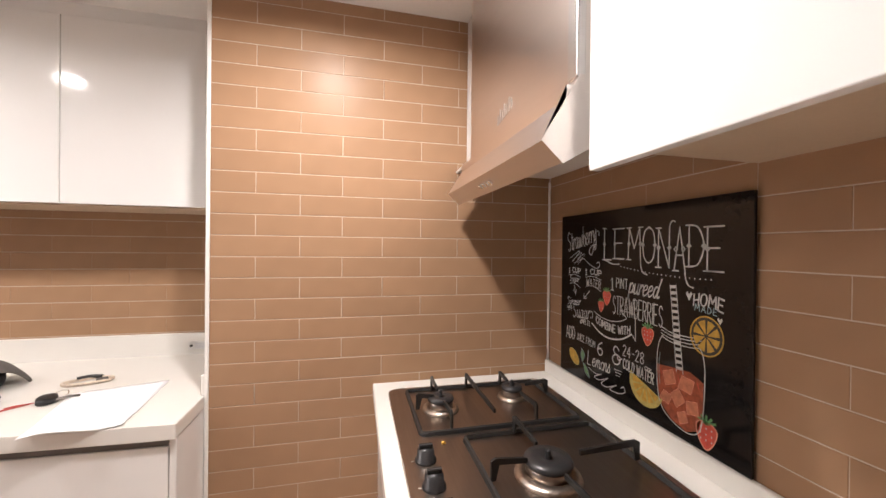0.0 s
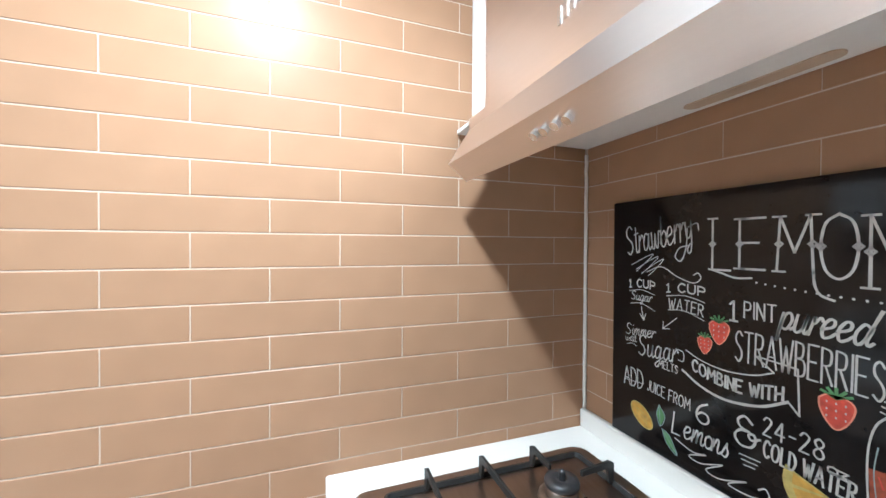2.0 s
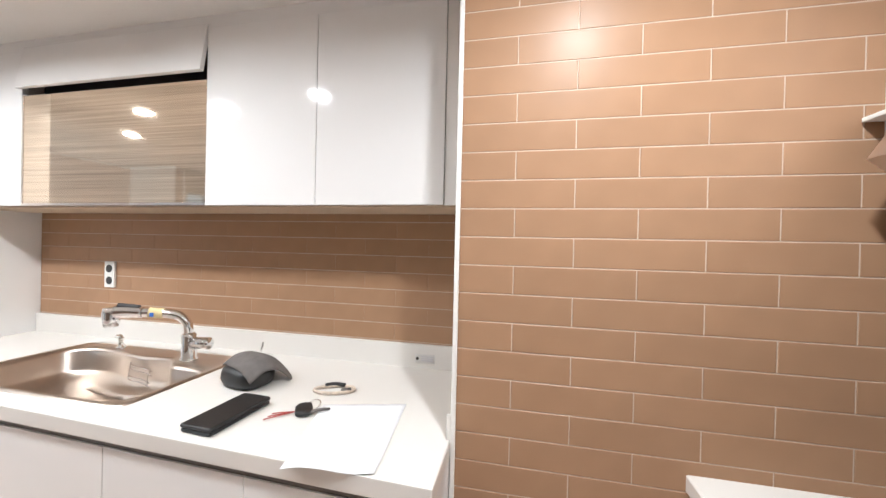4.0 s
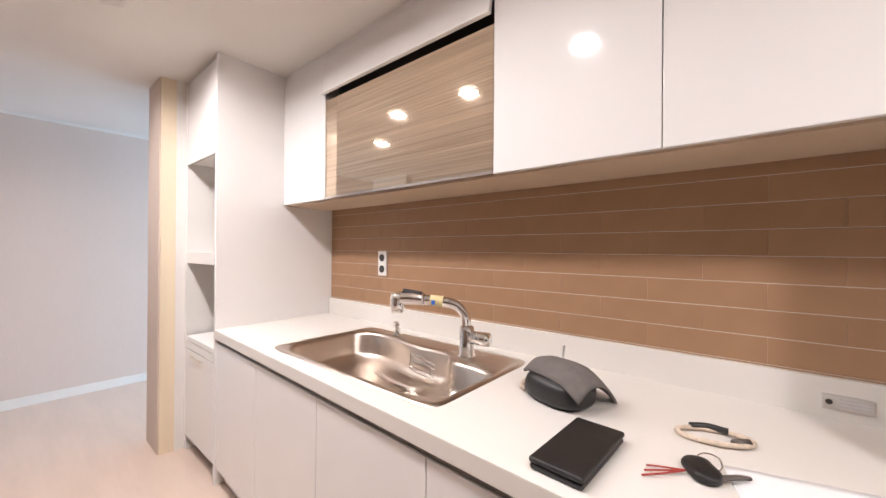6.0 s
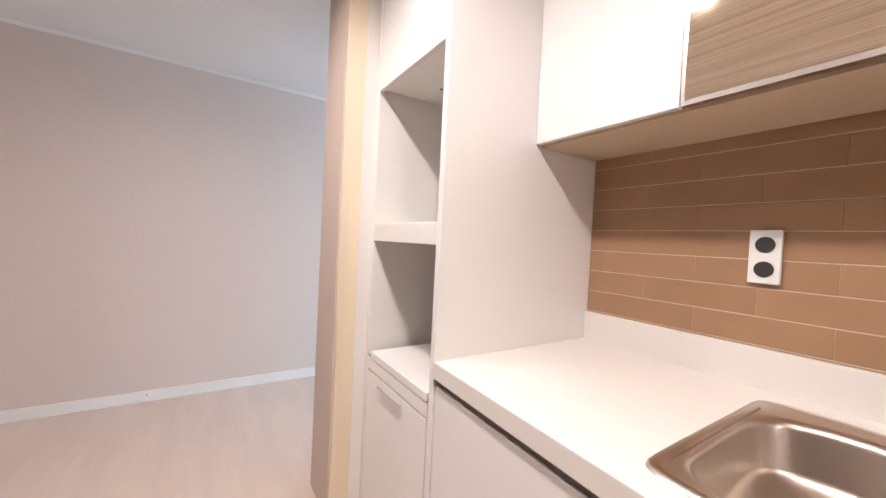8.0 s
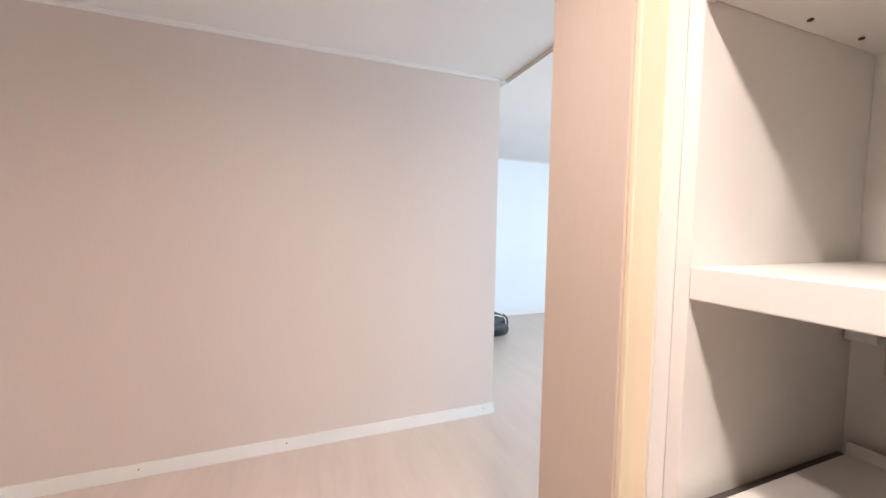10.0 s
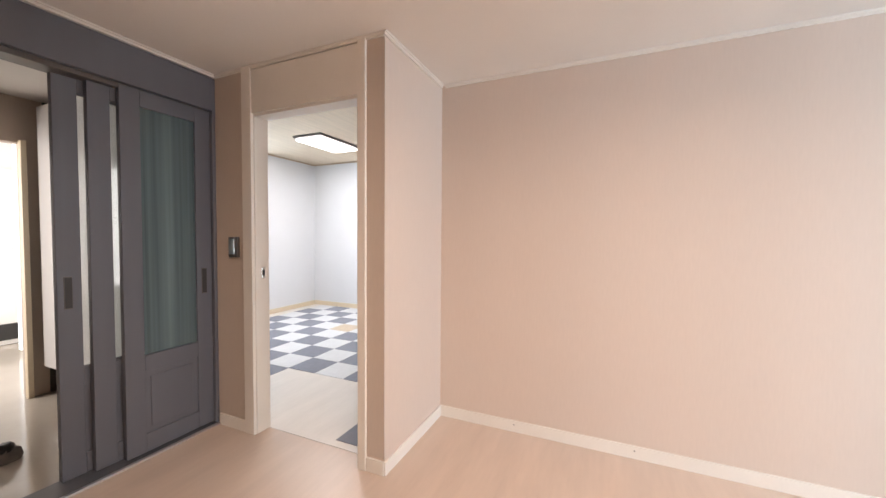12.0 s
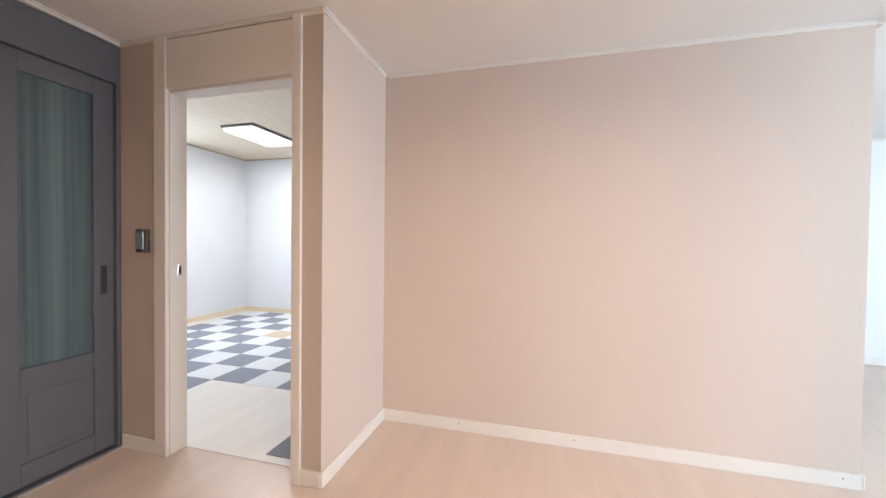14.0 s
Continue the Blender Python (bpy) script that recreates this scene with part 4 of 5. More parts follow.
# hand-drawn letters on a field ten high: strokes parted by "/", a leading "~" rounds a stroke
GLYPHS = {
    "A": "0,0 3,10 6,0/1,3.6 5,3.6", "B": "0,0 0,10/~0,10 3.4,9.4 3.8,7.2 2.8,5.5 0,5.2/~0,5.2 3.9,4.8 4.8,2.5 3.8,0.4 0,0",
    "C": "~5,8.4 3,10 1,8.6 0,5 1,1.4 3,0 5,1.6", "D": "0,0 0,10/~0,10 3.2,9.2 5,5 3.2,0.8 0,0", "E": "5,10 0,10 0,0 5,0/0,5.2 3.8,5.2",
    "F": "5,10 0,10 0,0/0,5.2 3.8,5.2", "H": "0,0 0,10/5,0 5,10/0,5 5,5", "I": "0.4,0 0.4,10", "J": "~3,10 3,4 2.4,0.6 1,0 0,1.6", "L": "0,10 0,0 4.5,0",
    "M": "0,0 0.6,10 3.5,3.5 6.4,10 7,0", "N": "0,0 0,10 5,0 5,10", "O": "~3,10 0.8,8.6 0,5 0.8,1.4 3,0 5.2,1.4 6,5 5.2,8.6 3,10", "P": "0,0 0,10/~0,10 3.8,9.4 4.5,7.3 3.6,5.2 0,4.8",
    "R": "0,0 0,10/~0,10 3.8,9.4 4.4,7.4 3.4,5.4 0,5/1.8,5 5,0", "S": "~4.6,8.6 2.6,10 0.6,8.6 0.9,6.4 3.8,4.2 4.6,2 2.8,0 0.4,1.2", "T": "0,10 5.4,10/2.7,10 2.7,0",
    "U": "~0,10 0,3 1.2,0.4 3.8,0.4 5,3 5,10", "W": "0,10 1.9,0 3.6,8 5.3,0 7.2,10", "1": "~0,8.2 1.4,10 1.4,10/1.4,10 1.4,0/0,0 2.8,0", "2": "~0.2,8 1.6,10 3.8,9.2 4,7 0,0/0,0 4.4,0",
    "4": "3.4,0 3.4,10 0,3.2 4.8,3.2", "6": "~4,9.8 1.2,7.4 0,3.4 1,0.5 3,0 4.4,1.8 4,4.4 2,5 0.4,3.4", "8": "~2.4,10 0.6,8.4 1.2,6.2 4,4 4.4,1.4 2.4,0 0.4,1.4 0.8,4 3.6,6.2 4.2,8.4 2.4,10",
    "-": "0.5,5 3.5,5", "&": "~4.6,8.2 2.6,10 0.8,8.2 1.6,6 4,5.4 1.4,5 0,2.6 1.4,0.2 4.2,0.6 5.4,3 5,5 3.6,4.4 4.4,3 6.6,4.4",
    "a": "~3.6,5 1.6,5.8 0.2,3 1,0.2 2.8,1.2 3.8,5.6/~3.8,5.6 3.6,1.4 4.4,0 5.4,1", "b": "~0,1 0.8,10 0.4,4 0.6,0.6 2.4,0 3.6,2.4 2.6,5 0.8,3.8", "d": "~3.4,5 1.6,5.8 0.2,3 1,0.2 2.8,1.2 4.6,10/~4,5 3.6,1.2 4.4,0 5.4,1",
    "e": "~0,2.4 3,3.6 3,5.4 1.4,5.6 0.2,3 1.2,0.1 3,0.4 4.4,1.8", "g": "~3.6,5 1.6,5.8 0.2,3 1,0.2 2.8,1.2 3.8,5.6/~3.8,5.6 3.2,-2 1.6,-4 0.6,-2.6 3,-0.6 5.2,1", "i": "~0.4,5.6 0.4,1.2 1.2,0 2,1/0.5,8 0.7,8.4",
    "l": "~0,1.4 1.6,8 1,10 0.4,8 0.5,1.6 1.4,0 2.2,1", "m": "~0,0 0.4,5.6 0.5,2 1.8,5.6 2.6,5 2.4,0 2.6,2.6 4,5.6 4.8,5 4.6,1 5.4,0 6.2,1", "n": "~0,0 0.4,5.6 0.5,2 1.9,5.6 2.9,5 2.7,1.2 3.4,0 4.3,1", "o": "~1.8,5.6 0.3,4.2 0.4,1.2 1.8,0 3.3,1.4 3.2,4.4 1.8,5.6",
    "p": "~0,5.6 0.4,-4 0.6,4 2.2,5.8 3.5,3.6 2.6,0.5 0.6,0.8/~3,1.4 4,0.6 4.6,1.4", "r": "~0,0 0.4,5.8 0.7,3.6 2,5.7 3,5 3,4.6", "s": "~0,0.6 2,5.8 1.9,4.4 2.8,2 2,0 0.4,0.4", "t": "~0.6,9 0.6,1.4 1.4,0 2.4,1/-0.5,6.6 2.2,6.8", "u": "~0,5.6 0.2,1.2 1.4,0 2.8,1.6 3.2,5.6/~3.2,5.6 3.2,1.2 4,0 4.8,1",
    "w": "~0,5.6 0.4,0.6 1.6,0.4 2.4,5 2.7,0.8 4,0.4 4.8,5.4 5.6,5", "y": "~0,5.6 0.3,1.8 1.4,0.6 2.8,2 3.2,5.6/~3.2,5.6 2.8,-2 1.4,-4 0.4,-2.8 2,-1.2", "z": "0,5 3.4,5 0,0 3.6,0",
}


def words(text, u, v, width, height, tilt=0.0, m=M_CHALK, shear=0.0, w=0.0032, bend=0.0, gap=2.0):
    """A lettered word as one mesh of chalk strokes; bend raises its middle."""
    runs, x = [], 0.0
    for ch in text:
        if ch == " ":
            x += 4.0
            continue
        far = 0.0
        for st in GLYPHS[ch].split("/"):
            pts = [tuple(float(q) for q in p.split(",")) for p in st.lstrip("~").split()]
            far = max(far, max(p[0] for p in pts))
            runs.append(([(x + px + shear * py, py) for px, py in pts], st[0] == "~"))
        x += far + (gap if ch.isupper() or not ch.isalpha() else 0.25)
    total = max(p[0] for pts, r in runs for p in pts)
    ct, st_ = math.cos(radians(tilt)), math.sin(radians(tilt))
    bm = bmesh.new()
    for pts, smooth in runs:
        flat = []
        for px, py in pts:
            a, b = px / total * width, py / 10 * height + bend * (1 - (2 * px / total - 1) ** 2)
            flat.append((u + a * ct - b * st_, v + a * st_ + b * ct))
        ribbon(bm, flat, w, 5 if smooth else 1)
    return part("lettering", bm, m, board, "chalk-white hand lettering")


def circle(u, v, ru, rv, n=28, a0=0, a1=360):
    return [(u + ru * math.cos(radians(a0 + (a1 - a0) * k / n)), v + rv * math.sin(radians(a0 + (a1 - a0) * k / n))) for k in range(n + 1)]


def title(ch, u0, u1, v0, v1, dots):
    """One tall serif capital of the title, with a bead half-way up each stem in dots."""
    bm = bmesh.new()
    far = max(float(p.split(",")[0]) for st in GLYPHS[ch].split("/") for p in st.lstrip("~").split())
    for st in GLYPHS[ch].split("/"):
        pts = [tuple(float(q) for q in p.split(",")) for p in st.lstrip("~").split()]
        ribbon(bm, [(u0 + a / far * (u1 - u0), v0 + b / 10 * (v1 - v0)) for a, b in pts], 0.0042, 6 if st[0] == "~" else 1)
    for u, low, high in dots:
        for on, v in ((low, v0), (high, v1)):
            if on:
                ribbon(bm, [(u - 0.010, v), (u + 0.010, v)], 0.0036, 1)
        mid = (v0 + v1) / 2
        ribbon(bm, [(u - 0.0055, mid), (u, mid + 0.006), (u + 0.0055, mid), (u, mid - 0.006), (u - 0.0055, mid)], 0.0036, 1)
    part("lettering", bm, M_CHALK, board, "tall chalk-white serif capital")


words("Strawberry", 0.048, 0.487, 0.188, 0.074, 13, shear=0.25, w=0.0034)
title("L", 0.270, 0.306, 0.463, 0.571, ((0.270, 0, 1),))
title("E", 0.322, 0.366, 0.468, 0.567, ((0.322, 1, 1),))
title("M", 0.384, 0.436, 0.467, 0.567, ((0.387, 1, 1), (0.435, 0, 1)))
title("O", 0.445, 0.490, 0.460, 0.566, ((0.445, 0, 0), (0.490, 0, 0)))
title("N", 0.503, 0.540, 0.449, 0.561, ((0.503, 1, 1), (0.540, 0, 0)))
title("A", 0.556, 0.590, 0.443, 0.560, ((0.561, 1, 0), (0.584, 0, 0)))
title("D", 0.601, 0.643, 0.456, 0.564, ((0.601, 1, 1), (0.643, 0, 0)))
title("E", 0.652, 0.694, 0.448, 0.557, ((0.652, 1, 1),))
stroke([(0.262, 0.464), (0.285, 0.458), (0.315, 0.449), (0.344, 0.451)], 0.0036)
stroke([(0.436, 0.470), (0.438, 0.447), (0.446, 0.431), (0.463, 0.424)], 0.0040)
stroke([(0.540, 0.555), (0.543, 0.572), (0.551, 0.579), (0.558, 0.575)], 0.0038)
stroke([(0.590, 0.446), (0.592, 0.426), (0.600, 0.408), (0.615, 0.402)], 0.0040)
for k in range(22):
    u = 0.352 + 0.0148 * k
    if not 0.585 < u < 0.602:
        blob(circle(u, 0.443 - 0.002 * k + 0.00006 * k * k, 0.0021, 0.0021, 6), M_CHALK, "dot")
for k in range(3):
    stroke([(0.062 + 0.016 * k, 0.462 - 0.010 * k), (0.105 + 0.016 * k, 0.484 - 0.006 * k), (0.128 + 0.014 * k, 0.492 - 0.006 * k), (0.105 + 0.014 * k, 0.470 - 0.008 * k), (0.078 + 0.018 * k, 0.446 - 0.004 * k)], 0.0019)
stroke([(0.110, 0.447), (0.150, 0.462), (0.190, 0.442), (0.228, 0.430), (0.246, 0.441), (0.240, 0.453), (0.230, 0.448)], 0.0024)
stroke([(0.214, 0.553), (0.212, 0.510), (0.200, 0.478), (0.186, 0.488), (0.196, 0.508), (0.216, 0.514)], 0.0028)
stroke([(0.216, 0.556), (0.236, 0.564), (0.240, 0.548)], 0.0026)
words("1 CUP", 0.056, 0.402, 0.076, 0.020, 0, w=0.0034, bend=0.004)
words("1 CUP", 0.165, 0.402, 0.090, 0.020, 0, w=0.0034, bend=0.004)
words("Sugar", 0.062, 0.371, 0.064, 0.024, 0, shear=0.15, w=0.0022)
words("WATER", 0.170, 0.362, 0.082, 0.026, -3, w=0.0024, bend=0.003)
for u, span in ((0.056, 0.078), (0.165, 0.090)):
    stroke([(u, 0.393), (u + span / 2, 0.399), (u + span, 0.390)], 0.0018)
    stroke([(u + 0.004, 0.360), (u + span / 2, 0.364), (u + span, 0.350)], 0.0018)
stroke([(0.094, 0.355), (0.101, 0.325)], 0.0026, steps=1)
stroke([(0.090, 0.337), (0.102, 0.322), (0.108, 0.340)], 0.0026, steps=1)
stroke([(0.192, 0.345), (0.158, 0.314)], 0.0022, steps=1)
stroke([(0.157, 0.330), (0.156, 0.312), (0.174, 0.315)], 0.0022, steps=1)
words("1", 0.306, 0.362, 0.014, 0.040, 0, w=0.0042)
words("PINT", 0.332, 0.372, 0.052, 0.032, 0, w=0.0028)
words("pureed", 0.388, 0.362, 0.128, 0.056, -1, shear=0.3, w=0.0044)
words("STRAWBERRIES", 0.316, 0.283, 0.203, 0.060, -1, w=0.0030, bend=0.004, gap=1.6)
words("Simmer", 0.046, 0.275, 0.092, 0.030, 5, shear=0.2, w=0.0024)
words("until", 0.046, 0.258, 0.034, 0.016, 4, w=0.0018)
stroke([(0.050, 0.249), (0.066, 0.254), (0.082, 0.250)], 0.0016)
words("Sugar", 0.086, 0.230, 0.112, 0.052, 5, shear=0.2, w=0.0032)
stroke([(0.190, 0.272), (0.208, 0.268), (0.208, 0.248), (0.196, 0.248)], 0.0024)
words("MELTS", 0.146, 0.216, 0.048, 0.018, -2, w=0.0024)
words("COMBINE WITH", 0.230, 0.236, 0.166, 0.025, -1, w=0.0042, bend=-0.014)
stroke([(0.214, 0.276), (0.250, 0.262), (0.300, 0.256), (0.350, 0.264), (0.382, 0.279)], 0.0026)
stroke([(0.382, 0.279), (0.352, 0.302), (0.417, 0.297), (0.420, 0.216), (0.404, 0.234)], 0.0030, steps=1)
stroke([(0.206, 0.228), (0.250, 0.205), (0.300, 0.196), (0.360, 0.208), (0.404, 0.234)], 0.0052)
words("ADD", 0.042, 0.140, 0.060, 0.048, 2, w=0.0034, gap=1.2)
stroke([(0.044, 0.152), (0.104, 0.158)], 0.0020, steps=1)
words("JUICE FROM", 0.115, 0.147, 0.110, 0.026, -3, w=0.0026)
words("6", 0.240, 0.126, 0.026, 0.046, 0, w=0.0044)
words("Lemons", 0.182, 0.072, 0.124, 0.050, 3, shear=0.2, w=0.0036)
words("&", 0.318, 0.118, 0.044, 0.060, 0, w=0.0044)
words("24-28", 0.366, 0.158, 0.086, 0.034, -2, w=0.0030)
words("oz", 0.457, 0.140, 0.026, 0.022, -4, w=0.0026)
words("COLD WATER", 0.367, 0.117, 0.124, 0.032, -4, w=0.0036)
stroke([(0.190, 0.062), (0.232, 0.052), (0.262, 0.060), (0.224, 0.040), (0.250, 0.036), (0.296, 0.058), (0.262, 0.030), (0.290, 0.026), (0.340, 0.050), (0.306, 0.026), (0.345, 0.026), (0.376, 0.040), (0.372, 0.056), (0.360, 0.048)], 0.0026)
for k in range(3):
    stroke([(0.326 + 0.004 * k, 0.100 - 0.009 * k), (0.362 - 0.004 * k, 0.102 - 0.009 * k)], 0.0020, steps=1)
words("HOME", 0.616, 0.357, 0.078, 0.030, -4, w=0.0040, bend=0.006)
words("MADE", 0.620, 0.347, 0.058, 0.016, -5, M_CHALKG, w=0.0024, gap=3)
for u, v, q in ((0.603, 0.380, 1.0), (0.686, 0.330, 0.7)):
    blob([(u + q * a, v + q * b) for a, b in ((0, 0.004), (-0.005, 0.012), (-0.010, 0.006), (0, -0.012), (0.010, 0.006), (0.005, 0.012))], M_CHALK, "small_heart")


def berry(u, v, r):
    pts = [(u + r * x, v + r * y) for x, y in ((-0.75, 0.55), (-0.4, 0.85), (0, 0.8), (0.4, 0.85), (0.75, 0.55), (0.7, 0.0), (0.4, -0.65), (0, -1.0), (-0.4, -0.65), (-0.7, 0.0))]
    blob(pts, M_RED, "drawn_strawberry")
    stroke(pts + pts[:1], r * 0.09, M_PINK)
    for k in range(5):
        a = radians(30 + 30 * k)
        stroke([(u, v + 0.75 * r), (u + 0.75 * r * math.cos(a), v + 0.75 * r + 0.55 * r * math.sin(a))], r * 0.16, M_GREEN, "drawn_leaf", 1)
    for k in range(9):
        blob(circle(u + r * (-0.4 + 0.4 * (k % 3)), v + r * (0.45 - 0.4 * (k // 3)), r * 0.05, r * 0.08, 5), M_CHALK, "drawn_seed", 0.0011)


berry(0.285, 0.333, 0.026)
berry(0.256, 0.299, 0.020)
berry(0.467, 0.244, 0.029)
berry(0.655, 0.045, 0.036)


def citrus(u, v, ru, rv, m, a0=0, a1=360, turn=0.0, parts=8):
    def rot(p):
        c, s = math.cos(radians(turn)), math.sin(radians(turn))
        return (u + (p[0] - u) * c - (p[1] - v) * s, v + (p[0] - u) * s + (p[1] - v) * c)
    rim = [rot(p) for p in circle(u, v, ru, rv, 28, a0, a1)]
    blob(rim[:-1] if a1 - a0 == 360 else rim, M_LEM if m is M_LEM else M_DARK, "drawn_citrus")
    stroke(rim, ru * 0.09, m, steps=2)
    step = (a1 - a0) / parts
    for k in range(parts):
        seg = [(u + 0.07 * ru * math.cos(radians(a0 + step * (k + 0.5))), v + 0.07 * rv * math.sin(radians(a0 + step * (k + 0.5))))]
        seg += [(u + 0.82 * ru * math.cos(radians(a0 + step * (k + t))), v + 0.82 * rv * math.sin(radians(a0 + step * (k + t)))) for t in (0.12, 0.5, 0.88)]
        blob([rot(p) for p in seg], M_YEL, "drawn_segment", 0.0010)


citrus(0.652, 0.287, 0.043, 0.048, M_YEL)
citrus(0.462, 0.098, 0.062, 0.062, M_LEM, 180, 360, -20, 6)
lem = circle(0.098, 0.076, 0.032, 0.026, 22)
lem = [(u - 0.10 * (v - 0.076), v - 0.35 * (u - 0.098)) for u, v in lem]
blob(lem[:-1], M_YEL, "drawn_lemon")
stroke(lem, 0.003, M_LEM)
for k in range(3):
    stroke([(0.082, 0.088 - 0.008 * k), (0.100, 0.084 - 0.009 * k), (0.116, 0.072 - 0.007 * k)], 0.0016, M_LEM)
for a, b, c, d in (((0.148, 0.122), (0.164, 0.100), (0.152, 0.072), (0.142, 0.096)), ((0.156, 0.068), (0.176, 0.060), (0.196, 0.024), (0.170, 0.038))):
    blob([a, b, c, d], M_GREEN, "drawn_leaf", 0.0004)
    stroke([a, b, c, d, a], 0.0020, M_CHALKG)
    stroke([a, c], 0.0014, M_CHALKG, steps=1)
# glass jar with the drink, ice and a striped straw
jar = [(0.524, 0.262), (0.510, 0.238), (0.503, 0.190), (0.506, 0.110), (0.520, 0.062), (0.552, 0.036), (0.600, 0.024), (0.634, 0.040), (0.646, 0.090), (0.650, 0.190), (0.644, 0.236), (0.632, 0.258)]
blob([(0.504, 0.174), (0.507, 0.110), (0.521, 0.064), (0.553, 0.038), (0.600, 0.026), (0.632, 0.042), (0.644, 0.090), (0.647, 0.168), (0.610, 0.184), (0.560, 0.180)], M_DRINK, "drawn_drink")
for u, v, r, a in ((0.545, 0.150, 0.027, 20), (0.598, 0.148, 0.028, -12), (0.572, 0.104, 0.026, 40), (0.616, 0.094, 0.024, 10), (0.535, 0.092, 0.022, -20), (0.588, 0.058, 0.020, 25)):
    sq = [(u + r * q * math.cos(radians(a + 45 + 90 * k)), v + r * q * math.sin(radians(a + 45 + 90 * k))) for k, q in enumerate((1.0, 0.85, 1.05, 0.9))]
    blob(sq, M_ICE, "drawn_ice_cube", 0.0009)
    stroke(sq + sq[:1], 0.0020, M_PINK, steps=1)
    for k in (0, 1, 3):
        stroke([(u + 0.004, v + 0.005), sq[k]], 0.0018, M_RED if k else M_PINK, steps=1)
for k in range(7):
    stroke([(0.515 + 0.019 * k, 0.166 - 0.004 * (k % 3)), (0.520 + 0.019 * k, 0.150 - 0.006 * (k % 2))], 0.0022, M_RED)
stroke(jar, 0.0028)
stroke([(0.514, 0.210), (0.510, 0.170), (0.514, 0.120)], 0.0016, M_CHALKG)
for v, g in ((0.250, 0.0), (0.259, 0.004), (0.268, 0.003), (0.276, 0.0)):
    stroke([(0.520 - g, v + 0.006), (0.545, v - 0.002), (0.578, v - 0.004), (0.612, v - 0.002), (0.636 + g, v + 0.004)], 0.0024)
stroke([(0.544, 0.404), (0.568, 0.172)], 0.0020, steps=1)
stroke([(0.563, 0.406), (0.588, 0.172)], 0.0020, steps=1)
for k in range(14):
    t = k / 14
    u, v = 0.545 + 0.0245 * t, 0.402 - 0.232 * t
    blob([(u, v), (u + 0.0185, v + 0.002), (u + 0.0195, v - 0.006), (u + 0.001, v - 0.008)], M_CHALK, "drawn_stripe")

# ---- ceiling lights ----
down = thing("downlight", (0, 0, 0), "round recessed downlight glowing warm white", "downlight", "kitchen downlights")
part("ring", lathe([(0.062, 0), (0.066, -0.006), (0.052, -0.010), (0.050, -0.004)], (0, 0, 0), 32), M_PLASTIC, down, "white trim ring", True)
part("diffuser", lathe([(0.050, -0.003), (0.0, -0.004)], (0, 0, 0), 32), M_LAMP, down, "glowing diffuser")
for lx, ly in DOWNLIGHTS[1:]:
    copy_thing(down, pose(lx, ly, H))
down.location = (DOWNLIGHTS[0][0], DOWNLIGHTS[0][1], H)
bl = thing("ceiling_light", (-5.19, -2.16, 2.64), "flat square glowing ceiling light in the bedroom", "ceiling light")
part("back_plate", cube(-5.60, -2.40, 2.612, -4.78, -1.92, 2.639, 0.008), M_GAP, bl)
part("diffuser", cube(-5.58, -2.38, 2.575, -4.80, -1.94, 2.611, 0.018), M_PANEL, bl, "glowing white diffuser")
smoke = thing("smoke_detector", (-4.55, 4.53, H), "small round white smoke detector on the ceiling", "detector")
part("body", lathe([(0.055, 0), (0.055, -0.02), (0.04, -0.035), (0.0, -0.037)], (-4.55, 4.53, H), 28), M_PLASTIC, smoke, "", True)

# ---- hall, foyer, bedroom ----
sw = thing("light_switch", (-2.763, -0.81, 1.24), "grey wall intercom switch beside the doorway", "switch")
part("plate", cube(-2.766, -0.86, 1.165, -2.745, -0.775, 1.30, 0.003), M_GAP, sw)
part("face", cube(-2.746, -0.852, 1.185, -2.742, -0.80, 1.285, 0.002), M_ALU, sw, "grey face plate")

sd = tagged(new("sliding_door_frame"), "slate grey frame of the three-leaf sliding door", kind="structure")
for nm, a in (("header", (-2.766, -1.16, 2.145, -1.44, -1.0, H - 0.024)), ("post", (-2.766, -1.16, 0.012, -2.742, -1.0, 2.145)), ("track", (-2.742, -1.15, 2.118, -1.44, -1.03, 2.145))):
    part(nm, cube(*a, 0.003), M_DOOR if nm != "track" else M_GAP, sd)


